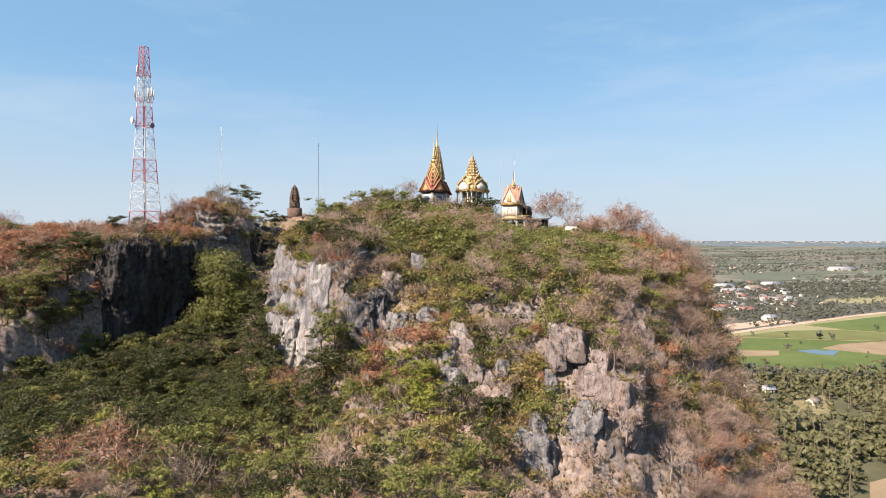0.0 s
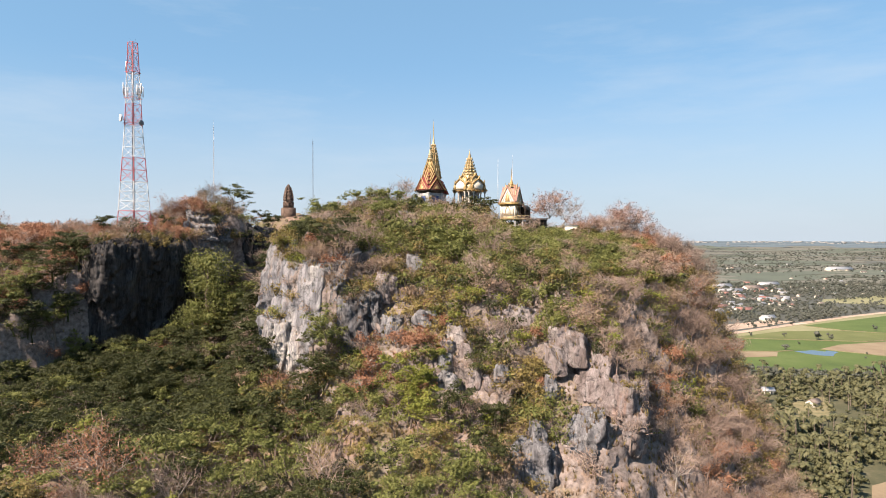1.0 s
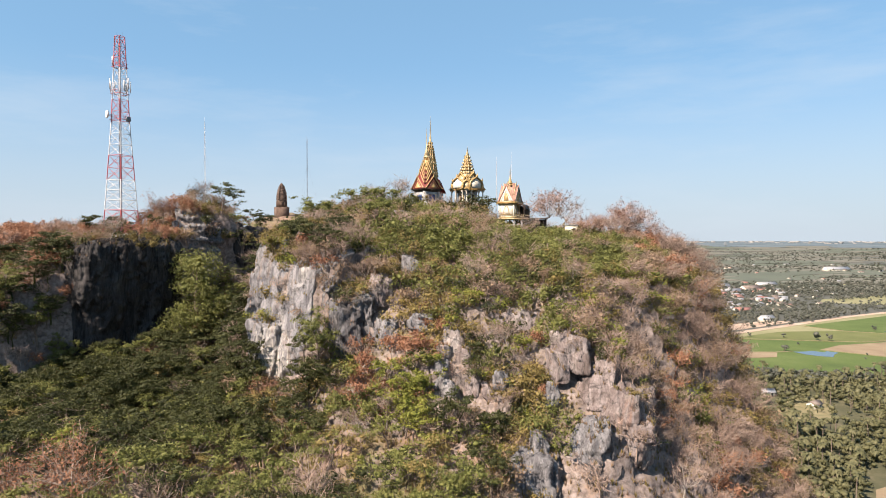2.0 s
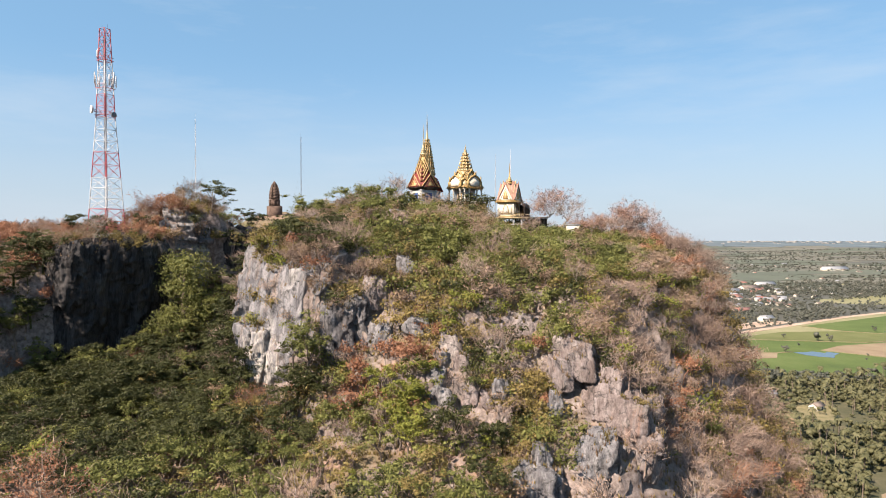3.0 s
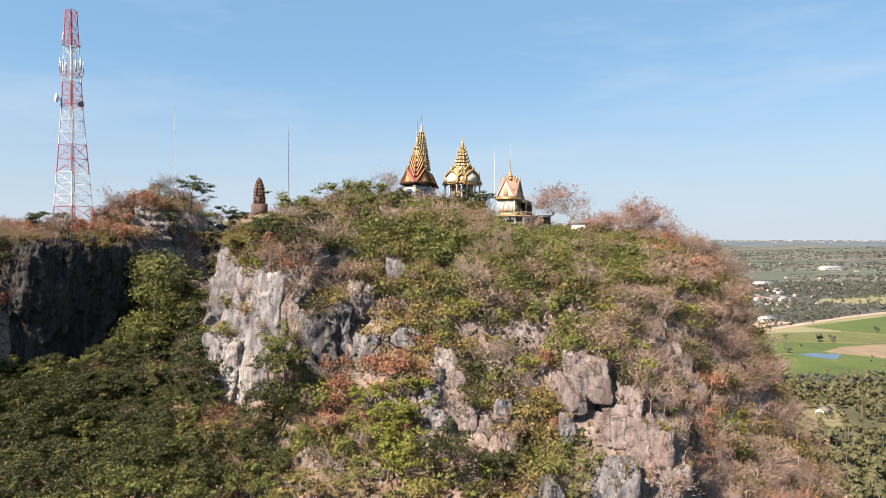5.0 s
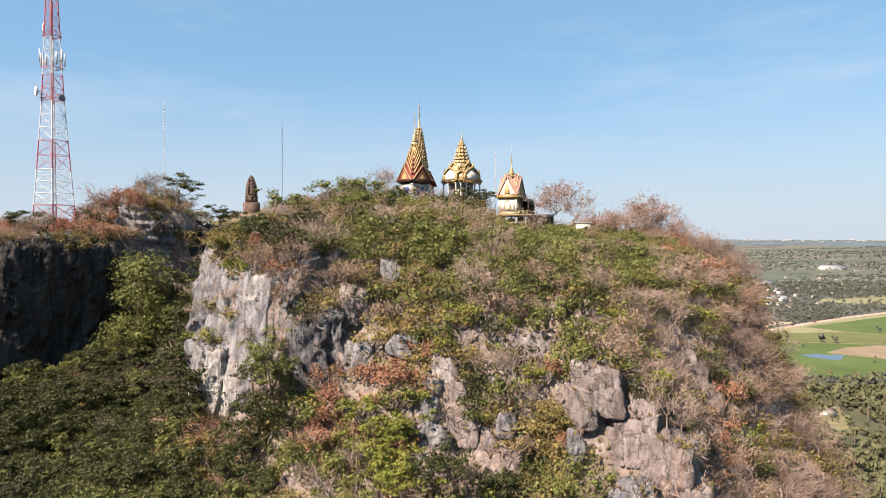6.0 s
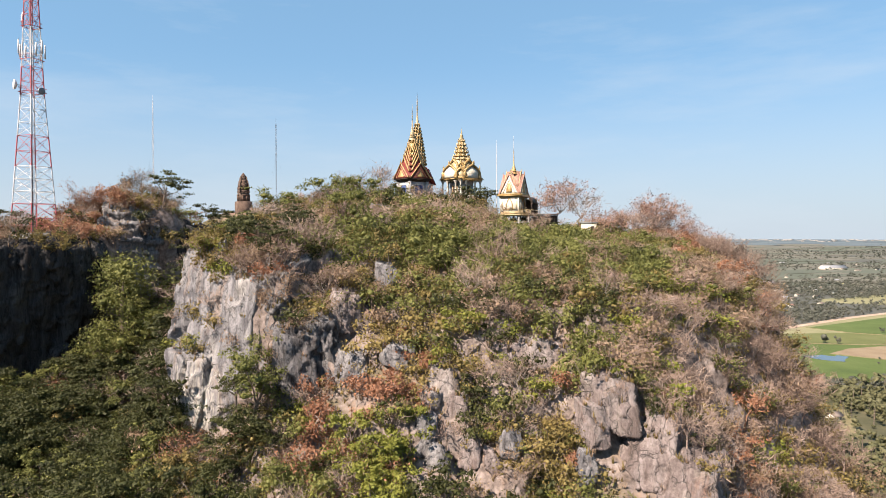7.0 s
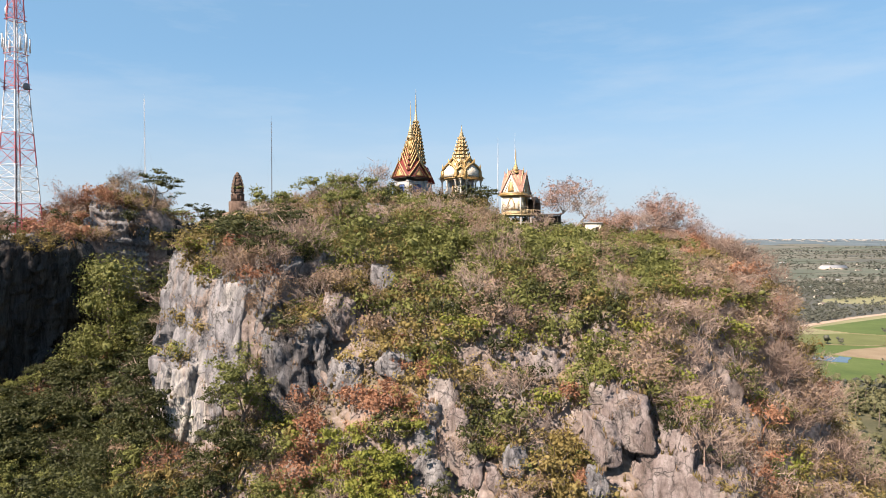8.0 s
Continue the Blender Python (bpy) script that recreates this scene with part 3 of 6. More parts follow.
def tube(points, radii, sides=5):
    """A tapered limb through the points."""
    P, R = np.asarray(points, float), np.asarray(radii, float)
    d = np.gradient(P, axis=0)
    d /= np.linalg.norm(d, axis=1, keepdims=True) + 1e-9
    ref = np.where(np.abs(d[:, 2:3]) > 0.9, [[1.0, 0, 0]], [[0, 0, 1.0]])
    e1 = np.cross(d, ref)
    e1 /= np.linalg.norm(e1, axis=1, keepdims=True)
    e2 = np.cross(d, e1)
    a = np.arange(sides) * 2 * math.pi / sides
    ring = P[:, None] + R[:, None, None] * (np.cos(a)[None, :, None] * e1[:, None] + np.sin(a)[None, :, None] * e2[:, None])
    return ring.reshape(-1, 3), thirds(grid_faces(sides, len(P), True))


def leaves_at(rng, P, out, size, spread=0.9):
    """Three-cornered leaf sprays at P, turned roughly outward."""
    n = len(P)
    d = out + rng.normal(0, spread, (n, 3)) + (0, 0, 0.35)
    d /= np.linalg.norm(d, axis=1, keepdims=True) + 1e-9
    e1 = np.cross(d, rng.normal(0, 1, (n, 3)))
    e1 /= np.linalg.norm(e1, axis=1, keepdims=True) + 1e-9
    e2 = np.cross(d, e1)
    s = size * rng.uniform(0.6, 1.35, (n, 1))
    w = s * rng.uniform(0.45, 0.8, (n, 1))
    bend = d * s * rng.uniform(-0.1, 0.3, (n, 1))
    V = np.stack([P + e1 * s * 0.6, P - e1 * s * 0.4 - e2 * w * 0.6 + bend, P - e1 * s * 0.3 + e2 * w * 0.6], 1)
    return V.reshape(-1, 3), np.arange(3 * n).reshape(-1, 3)


def limbs(rng, height_m, spread, count, girth, twist=0.2):
    """A trunk with forks: tubes and the tips of the limbs."""
    tubes, tips = [], []
    th = height_m * rng.uniform(0.3, 0.45)
    bow = rng.normal(0, twist, 2) * th
    base = np.array([[0, 0, -0.6], [bow[0] * 0.3, bow[1] * 0.3, th * 0.5], [bow[0], bow[1], th]])
    tubes.append(tube(base, [girth * 1.25, girth, girth * 0.8], 6))
    for k in range(count):
        a = 2 * math.pi * (k + rng.uniform(-0.3, 0.3)) / count
        reach, top = spread * rng.uniform(0.45, 0.95), height_m * rng.uniform(0.66, 0.98)
        end = np.array([bow[0] + math.cos(a) * reach, bow[1] + math.sin(a) * reach, top])
        midp = base[2] + (end - base[2]) * (0.5, 0.5, 0.42) + rng.normal(0, 0.12 * spread, 3)
        tubes.append(tube([base[2] - (0, 0, 0.3), midp, end], [girth * 0.55, girth * 0.34, girth * 0.1], 4))
        tips += [end, midp * 0.4 + end * 0.6]
        for _ in range(2):
            e2 = midp + (end - midp) * rng.uniform(0.1, 0.7) + rng.normal(0, 0.33 * spread, 3) * (1, 1, 0.6)
            tubes.append(tube([midp, (midp + e2) / 2 + rng.normal(0, 0.06 * spread, 3), e2], [girth * 0.3, girth * 0.2, girth * 0.06], 3))
            tips.append(e2)
    return tubes, np.array(tips)


T_ = (1 + 5**0.5) / 2
ICO = np.array([(-1, T_, 0), (1, T_, 0), (-1, -T_, 0), (1, -T_, 0), (0, -1, T_), (0, 1, T_), (0, -1, -T_), (0, 1, -T_), (T_, 0, -1), (T_, 0, 1), (-T_, 0, -1), (-T_, 0, 1)]) / math.hypot(1, T_)
ICO_F = np.array([(0, 11, 5), (0, 5, 1), (0, 1, 7), (0, 7, 10), (0, 10, 11), (1, 5, 9), (5, 11, 4), (11, 10, 2), (10, 7, 6), (7, 1, 8), (3, 9, 4), (3, 4, 2), (3, 2, 6), (3, 6, 8), (3, 8, 9), (4, 9, 5), (2, 4, 11), (6, 2, 10), (8, 6, 7), (9, 8, 1)])


def hearts(rng, centres, radii, flat=0.8, share=0.74):
    """Ragged dense hearts inside the clumps of a crown."""
    out = []
    for c, r in zip(centres, radii):
        q = Matrix.Rotation(rng.uniform(0, 6.28), 3, Vector(rng.normal(0, 1, 3)))
        v = (ICO @ np.array(q)) * rng.uniform(0.4, 1.25, (12, 1)) * r * share * (1, 1, flat)
        out.append((v + c, ICO_F))
    return out


def leafy(seed, height_m, spread, leaves, size, clumps=9, count=5, flat=0.7):
    """Trunk and crown of a leafy tree: clumps of sprays round the limbs' tips, with gaps between."""
    rng = np.random.default_rng(seed)
    tubes, tips = limbs(rng, height_m, spread, count, 0.022 * height_m + 0.03)
    pick = tips[rng.permutation(len(tips))[:clumps]]
    extra = np.stack([rng.normal(0, spread * 0.4, 3), rng.normal(0, spread * 0.4, 3), rng.uniform(0.75, 1.0, 3) * height_m], 1)
    pick = np.concatenate([pick, extra])
    pick = np.concatenate([pick, pick[rng.integers(0, len(pick), clumps)] + rng.normal(0, 0.24 * spread, (clumps, 3)) * (1, 1, 0.6)])
    rad = spread * rng.uniform(0.15, 0.34, len(pick))
    which = rng.choice(len(pick), leaves, p=rad**2 / (rad**2).sum())
    d = rng.normal(0, 1, (leaves, 3))
    d[:, 2] = np.abs(d[:, 2]) * 0.9 - 0.3 * rng.random(leaves)
    d /= np.linalg.norm(d, axis=1, keepdims=True)
    shell = rng.uniform(0.55, 1.0, (leaves, 1)) ** 0.5 * (1 + 0.25 * rng.normal(0, 1, (leaves, 1)))
    P = pick[which] + d * shell * rad[which, None] * (1, 1, flat)
    return joined(tubes), joined([leaves_at(rng, P, d, size)] + hearts(rng, pick[::2], rad[::2], flat, 0.6))


def bushy(seed, height_m, spread, leaves, size):
    """A low shrub, leafy to the ground, of some lobes."""
    rng = np.random.default_rng(seed)
    k = 9
    tubes = []
    pick = np.stack([rng.normal(0, spread * 0.5, k), rng.normal(0, spread * 0.5, k), rng.uniform(0.15, 0.75, k) * height_m], 1)
    for p in pick[::2]:
        tubes.append(tube([(0, 0, -0.4), p * 0.5 + rng.normal(0, 0.1, 3), p], [0.06, 0.045, 0.015], 3))
    rad = spread * rng.uniform(0.2, 0.46, k)
    which = rng.choice(k, leaves, p=rad**2 / (rad**2).sum())
    d = rng.normal(0, 1, (leaves, 3))
    d /= np.linalg.norm(d, axis=1, keepdims=True)
    P = pick[which] + d * (rad[which] * rng.uniform(0.6, 1.35, leaves))[:, None] * (1, 1, 0.8)
    return joined(tubes), joined([leaves_at(rng, P, d, size)] + hearts(rng, pick[::2], rad[::2], 0.8, 0.52))


def bare(seed, height_m, spread, twigs, length, thick=0.05, count=6):
    """A leafless tree: pale limbs and a haze of thin twigs."""
    rng = np.random.default_rng(seed)
    tubes, tips = limbs(rng, height_m, spread, count, 0.016 * height_m + 0.012, 0.3)
    at = tips[rng.integers(0, len(tips), twigs)] + rng.normal(0, spread * 0.2, (twigs, 3)) * (1, 1, 0.8)
    heart = np.array([0, 0, height_m * 0.45])
    d = at - heart
    d /= np.linalg.norm(d, axis=1, keepdims=True) + 1e-9
    d += rng.normal(0, 0.55, (twigs, 3)) + (0, 0, 0.15)
    d /= np.linalg.norm(d, axis=1, keepdims=True) + 1e-9
    s = length * rng.uniform(0.5, 1.4, (twigs, 1))
    side = np.cross(d, rng.normal(0, 1, (twigs, 3)))
    side *= thick * rng.uniform(0.5, 1.2, (twigs, 1)) / (np.linalg.norm(side, axis=1, keepdims=True) + 1e-9)
    sag = rng.normal(0, 0.12, (twigs, 3)) * s
    V = np.stack([at - d * s * 0.5 - side, at - d * s * 0.5 + side + sag * 0.2, at + d * s * 0.5 + sag], 1)
    return joined(tubes), (V.reshape(-1, 3), np.arange(3 * twigs).reshape(-1, 3))


def dry(seed, height_m, spread, twigs, leaves, size):
    """A twiggy tree that keeps a thin veil of dead leaves."""
    rng = np.random.default_rng(seed + 900)
    wood, fine = bare(seed, height_m, spread, twigs, 0.2 * height_m, 0.02, 2 if height_m < 4 else 6)
    at = fine[0].reshape(-1, 3, 3).mean(1)[rng.integers(0, twigs, leaves)] + rng.normal(0, 0.22, (leaves, 3))
    out = at - (0, 0, height_m * 0.4)
    out = out / np.linalg.norm(out, axis=1, keepdims=True)
    return wood, leaves_at(rng, at, out, size), fine


def column(seed, height_m, spread, lobes, leaves, size):
    """A tree hung with creepers down to its foot."""
    rng = np.random.default_rng(seed)
    z = rng.uniform(0.12, 0.97, lobes)
    reach = spread * (0.75 + 0.25 * np.sin(z * 3.1)) * np.where(z > 0.8, 0.7, 1.0)
    a = rng.uniform(0, 6.28, lobes)
    q = reach * np.sqrt(rng.uniform(0.05, 1, lobes))
    pick = np.stack([q * np.cos(a), q * np.sin(a), z * height_m], 1)
    rad = spread * rng.uniform(0.2, 0.42, lobes)
    which = rng.choice(lobes, leaves, p=rad**2 / (rad**2).sum())
    d = rng.normal(0, 1, (leaves, 3))
    d /= np.linalg.norm(d, axis=1, keepdims=True)
    P = pick[which] + d * (rad[which] * rng.uniform(0.6, 1.3, leaves))[:, None]
    wood = [tube([(0, 0, -1), (0.4, 0.2, height_m * 0.5), (0, 0, height_m * 0.9)], [0.6, 0.42, 0.1], 7)]
    wood += [tube([(0.3, 0.1, p[2] * 0.7), p * (0.5, 0.5, 0.9), p], [0.16, 0.1, 0.03], 4) for p in pick[::3]]
    return joined(wood), joined([leaves_at(rng, P, d, size)] + hearts(rng, pick[::2], rad[::2], 0.9, 0.6))


# kinds: bark and leaf materials, and some plants of each
KINDS = {
    "green_tree": ("green", BARK, [leafy(100 + k, 6.5, 3.3, 1200, 0.27, 13) for k in range(4)]),
    "dark_tree": ("dark", BARK, [leafy(120 + k, 7.0, 3.6, 1150, 0.31, 14, 5, 0.5) for k in range(4)]),
    "yellow_tree": ("yellow", BARK, [leafy(140 + k, 5.5, 2.4, 850, 0.25, 10) for k in range(2)]),
    "olive_tree": ("olive", BARK, [leafy(160 + k, 5.5, 2.6, 850, 0.24, 10) for k in range(3)]),
    "rusty_tree": ("orange", PALE_BARK, [dry(180 + k, 5.8, 2.8, 300, 1000, 0.2) for k in range(3)]),
    "pink_tree": ("pink", PALE_BARK, [dry(190 + k, 5.8, 2.9, 420, 1700, 0.19) for k in range(3)]),
    "bare_tree": ("twig", PALE_BARK, [bare(200 + k, 5.8, 2.8, 640, 1.0, 0.024) for k in range(4)]),
    "green_shrub": ("green", BARK, [bushy(220 + k, 2.4, 1.7, 310, 0.21) for k in range(4)]),
    "dark_shrub": ("dark", BARK, [bushy(240 + k, 2.4, 1.7, 300, 0.23) for k in range(3)]),
    "yellow_shrub": ("yellow", BARK, [bushy(260 + k, 2.2, 1.4, 240, 0.22) for k in range(2)]),
    "olive_shrub": ("olive", BARK, [bushy(280 + k, 2.2, 1.6, 290, 0.2) for k in range(3)]),
    "rusty_shrub": ("orange", PALE_BARK, [dry(300 + k, 2.5, 1.7, 50, 430, 0.24) for k in range(3)]),
    "brown_shrub": ("brown", BARK, [dry(320 + k, 2.3, 1.7, 110, 260, 0.2) for k in range(3)]),
    "bare_shrub": ("twig", BARK, [bare(340 + k, 2.6, 1.8, 260, 0.7, 0.024, 3) for k in range(4)]),
    "tall_tree": ("green", BARK, [column(400, 20, 7.6, 64, 12500, 0.42), leafy(401, 12, 4.2, 2600, 0.3, 18, 7)]),
}
LABELS = {
    "green_tree": "green leafy tree with a clumpy crown on the slope", "dark_tree": "dark green leafy tree with a dense crown",
    "yellow_tree": "bright yellow-green leafy tree among the scrub", "olive_tree": "half-dry olive tree with a thin crown",
    "rusty_tree": "tree with rusty orange dead leaves", "pink_tree": "tree with thin faded pink dry leaves on the skyline", "bare_tree": "leafless grey tree with pale limbs and fine twigs",
    "green_shrub": "green leafy shrub on the rocky slope", "dark_shrub": "dark green shrub on the rocky slope",
    "yellow_shrub": "yellow-green shrub on the rocky slope", "olive_shrub": "half-dry olive shrub on the rocky slope",
    "rusty_shrub": "rusty orange dry shrub on the rocky slope", "brown_shrub": "withered brown shrub on the rocky slope",
    "bare_shrub": "leafless grey shrub of fine twigs", "tall_tree": "tall tree hung with creepers beside the cliff",
}
PROTO = {k: [] for k in KINDS}
for kind, (leaf, bark, plants) in KINDS.items():
    for trunk, crown, *fine in plants:
        a, b = mesh_of("trunk", *trunk, True), mesh_of("crown", *crown)
        a.materials.append(bark)
        b.materials.append(LEAF[leaf])
        c = mesh_of("twig_veil", *fine[0]) if fine else None
        if c:
            c.materials.append(LEAF["twig"])
        PROTO[kind].append((a, b, c))
GROUPS = {k: "trees on the hill" if "tree" in k else "shrubs on the hill" for k in KINDS}
RNG = np.random.default_rng(11)
REST = {k: [] for k in KINDS}
COUNT = {k: 0 for k in KINDS}


def plant(kind, x, y, size=1.0, z=None, label="", sink=0.0, tall=1.0, pick=None):
    """One tree or shrub as a thing of its own, with trunk and crown."""
    n = int(RNG.integers(len(PROTO[kind]))) if pick is None else pick
    a, b, c = PROTO[kind][n]
    z = footing(x, y, 0.0)[0] if z is None else z
    turn = Matrix.Rotation(RNG.uniform(0, 6.283), 4, "Z")
    ob = empty(kind, Matrix.Translation((x, y, z - sink)) @ turn @ Matrix.Diagonal((size, size, size * tall, 1)), label or LABELS[kind], "tree" if "tree" in kind else "shrub", GROUPS[kind])
    part("trunk", a, None, ob)
    part("crown", b, None, ob)
    if c:
        tagged(part("twig_veil", c, None, ob), kind="stuff")
    COUNT[kind] += 1
    return ob


def strew(kind, x, y, z, size):
    """One plant of the uncounted rest."""
    n = int(RNG.integers(len(PROTO[kind])))
    REST[kind].append((n, x, y, z, size, RNG.uniform(0, 6.283), RNG.uniform(0.8, 1.15)))


def grow(kind, x, y, z, size, near):
    if near and COUNT[kind] < 120:
        plant(kind, x, y, size, z)
    else:
        strew(kind, x, y, z, size)


# patches that lean to one kind: x, y, reach, kind, share
PATCHES = [
    (40, 164, 9, "green_shrub", 0.7), (48, 176, 9, "green_shrub", 0.65), (34, 152, 7, "green_shrub", 0.6), (56, 188, 7, "olive_shrub", 0.5), (30, 145, 5, "olive_shrub", 0.5),
    (24, 166, 13, "green_shrub", 0.75), (8, 157, 10, "green_shrub", 0.75), (0, 161, 7, "green_shrub", 0.8), (11, 160, 8, "green_shrub", 0.85), (20, 172, 9, "green_shrub", 0.85), (27, 174, 9, "green_shrub", 0.8), (42, 190, 11, "green_shrub", 0.8), (15, 145, 5, "green_shrub", 0.7),
    (8, 153, 6, "dark_shrub", 0.5), (51, 183, 6, "green_shrub", 0.6), (-7, 172, 8, "green_shrub", 0.4), (9, 133, 3.5, "dark_shrub", 0.6), (5, 160, 4, "dark_shrub", 0.6), (30, 188, 11, "green_shrub", 0.7),
    (30, 138, 5, "yellow_shrub", 0.6), (47, 149, 4, "yellow_shrub", 0.6), (-3, 123, 5, "yellow_tree", 0.95), (-9, 127, 4, "yellow_shrub", 0.7), (-5, 117, 5, "yellow_tree", 0.8), (-2, 142, 5, "olive_shrub", 0.7), (4, 139, 4, "yellow_shrub", 0.5),
    (21, 120, 4, "green_shrub", 0.8), (24, 115, 4, "green_shrub", 0.6), (16, 121, 5, "olive_shrub", 0.8), (12, 118, 4, "yellow_shrub", 0.4), (36, 150, 5, "olive_shrub", 0.5), (8, 118, 4.5, "dark_tree", 0.85),
    (-4, 132, 3.2, "rusty_shrub", 0.9), (-8, 131, 4, "rusty_shrub", 0.85), (-12, 130, 4, "rusty_shrub", 0.85), (-1, 136, 3, "rusty_shrub", 0.5), (21.5, 121.5, 2.0, "rusty_shrub", 0.9), (64, 198, 7, "rusty_shrub", 0.55), (63, 165, 5, "rusty_shrub", 0.5), (60, 203, 6, "rusty_shrub", 0.4),
    (-22, 152, 6, "bare_shrub", 0.6), (-22, 180, 9, "brown_shrub", 0.3), (-11, 186, 9, "bare_shrub", 0.25), (0, 195, 9, "green_shrub", 0.5), (10, 197, 8, "olive_shrub", 0.55), (-20, 194, 9, "green_shrub", 0.45), (-10, 146, 5, "brown_shrub", 0.6), (40, 139, 6, "bare_shrub", 0.7), (58, 158, 8, "bare_shrub", 0.7), (61, 150, 8, "bare_tree", 0.35), (13, 125, 4, "olive_shrub", 0.6), (2, 124, 3, "brown_shrub", 0.6), (46, 163, 6, "brown_shrub", 0.6), (-17, 134, 3, "bare_shrub", 0.6),
    (-34, 157, 6, "olive_shrub", 0.6), (-36, 160, 4, "yellow_shrub", 0.55), (-28, 160, 6, "brown_shrub", 0.5),
    (-110, 197, 14, "rusty_shrub", 0.75), (-125, 200, 16, "rusty_shrub", 0.7), (-88, 207, 8, "rusty_shrub", 0.6), (-94, 185, 7, "brown_shrub", 0.7), (-91, 192, 5, "green_shrub", 0.8), (-104, 188, 9, "bare_shrub", 0.5),
    (-75, 150, 30, "dark_tree", 0.85), (-54, 150, 14, "dark_tree", 0.5), (-28, 128, 6, "dark_tree", 0.6),
]


def choose(x, y, table, r):
    for px, py, reach, kind, share in PATCHES:
        w = math.exp(-((x - px) ** 2 + (y - py) ** 2) / reach**2) * share
        if r.random() < w:
            return kind
    names = list(table)
    p = np.array([table[k] for k in names], float)
    return names[int(r.choice(len(names), p=p / p.sum()))]


def drifts(x, y, table, seed):
    """Lets kinds gather in drifts: each kind has its own slow noise."""
    q = np.array([[x * 0.07, y * 0.07, 3.1 * n] for n in range(len(table))])
    w = np.exp(2.4 * fbm(q, 2, seed))
    return {k: v * w[n] for n, (k, v) in enumerate(table.items())}


# room round the forest trees that stand out
OPEN = [(-58, 113), (-41, 103), (-17, 98), (-66, 106), (-58, 109), (-41, 99), (-17, 94)]


def cover(x0, x1, y0, y1, step, table, size, test, seed, near):
    r = np.random.default_rng(seed)
    xs, ys = np.meshgrid(np.arange(x0, x1, step), np.arange(y0, y1, step))
    xs = xs + r.uniform(-0.5, 0.5, xs.shape) * step
    ys = ys + r.uniform(-0.5, 0.5, ys.shape) * step
    zs = height(xs, ys)
    for x, y, z in zip(xs.ravel(), ys.ravel(), zs.ravel()):
        if test(x, y, z) and abs(x) < 0.73 * y + 6:
            kind = choose(x, y, drifts(x, y, table, seed), r)
            z, level = footing(x, y, z)
            if level < 0.45 or (level < 0.999 and r.random() < 0.35):
                continue
            if "tree" in kind and -16 < x < 52 and 168 < y < 217:
                continue
            if -10 < x < 16 and 192 < y < 211:
                z -= 0.9
            if 12 < x < 31 and 188 < y < 206:
                z -= 0.7
            if "tree" in kind and any((x - a) ** 2 + (y - b) ** 2 < 9 for a, b in OPEN):
                kind = "green_shrub" if r.random() < 0.6 else "olive_shrub"
            if "tree" in kind and level < 0.999 and x < -8:
                kind = "olive_shrub"
            if (x + 94) ** 2 + (y - 197) ** 2 < 50:
                continue
            if before_rock(x, y) and r.random() < 0.92:
                continue
            s = size * r.uniform(0.65, 1.3)
            if size > 0.99 and "shrub" in kind:
                s *= 1.4
            grow(kind, float(x), float(y), float(z), float(s), near(x, y))


def shift(x):
    return float(np.interp(x, SHIFT_X, SHIFT_Y))


FOREST = {"green_tree": 5, "dark_tree": 4, "olive_tree": 1.6, "rusty_tree": 0.6, "bare_tree": 0.6, "yellow_tree": 0.5, "green_shrub": 1}
FACE = {"bare_shrub": 2.0, "brown_shrub": 2.4, "olive_shrub": 3.6, "green_shrub": 2.4, "rusty_shrub": 0.25, "yellow_shrub": 1.2, "bare_tree": 0.4, "dark_shrub": 0.5}
UPPER = {"green_shrub": 3.4, "dark_shrub": 1.3, "olive_shrub": 2.8, "brown_shrub": 1.5, "bare_shrub": 1.2, "yellow_shrub": 0.4, "green_tree": 0.15, "olive_tree": 0.2, "bare_tree": 0.25}
FLANK = {"bare_shrub": 3.6, "brown_shrub": 2.2, "bare_tree": 1.5, "olive_shrub": 2.2, "rusty_shrub": 0.6, "green_shrub": 0.7, "yellow_shrub": 0.3}
LEFT = {"rusty_shrub": 2.0, "brown_shrub": 2.2, "bare_shrub": 1.8, "olive_shrub": 1.5, "green_shrub": 1.0, "dark_shrub": 0.8, "rusty_tree": 0.3, "olive_tree": 0.2}
cover(-150, 22, 80, 165, 4.6, FOREST, 1.05, lambda x, y, z: (y - shift(x) < 115 and x < 9) or (x < -46 and y < 166), 1, lambda x, y: y > 85)
cover(-47, 70, 104, 178, 1.55, FACE, 1.12, lambda x, y, z: 112 < y - shift(x) < 134 and x < 38 + 0.2 * (y - 120), 2, lambda x, y: abs(x) < 30)
cover(-46, 70, 130, 215, 2.3, UPPER, 1.2, lambda x, y, z: y - shift(x) >= 134 and x < 60, 3, lambda x, y: y < 165)
cover(9, 96, 70, 212, 2.0, FLANK, 1.15, lambda x, y, z: z > 42 and ((y - shift(x) < 113 and x > 9) or x >= 38 + 0.2 * (y - 120)), 4, lambda x, y: x < 45)
cover(-150, -66, 163, 222, 2.2, LEFT, 1.1, lambda x, y, z: True, 5, lambda x, y: y < 185)
cover(-70, -20, 216, 236, 3.6, UPPER, 1.1, lambda x, y, z: x < -20, 6, lambda x, y: False)
cover(-47, -22, 126, 146, 3.6, FOREST, 0.85, lambda x, y, z: z < 92, 9, lambda x, y: True)
cover(-114, -66, 152, 192, 4.2, FOREST, 1.0, lambda x, y, z: z < 100, 8, lambda x, y: True)
cover(-68, -44, 150, 205, 4.0, FOREST, 1.1, lambda x, y, z: True, 7, lambda x, y: True)

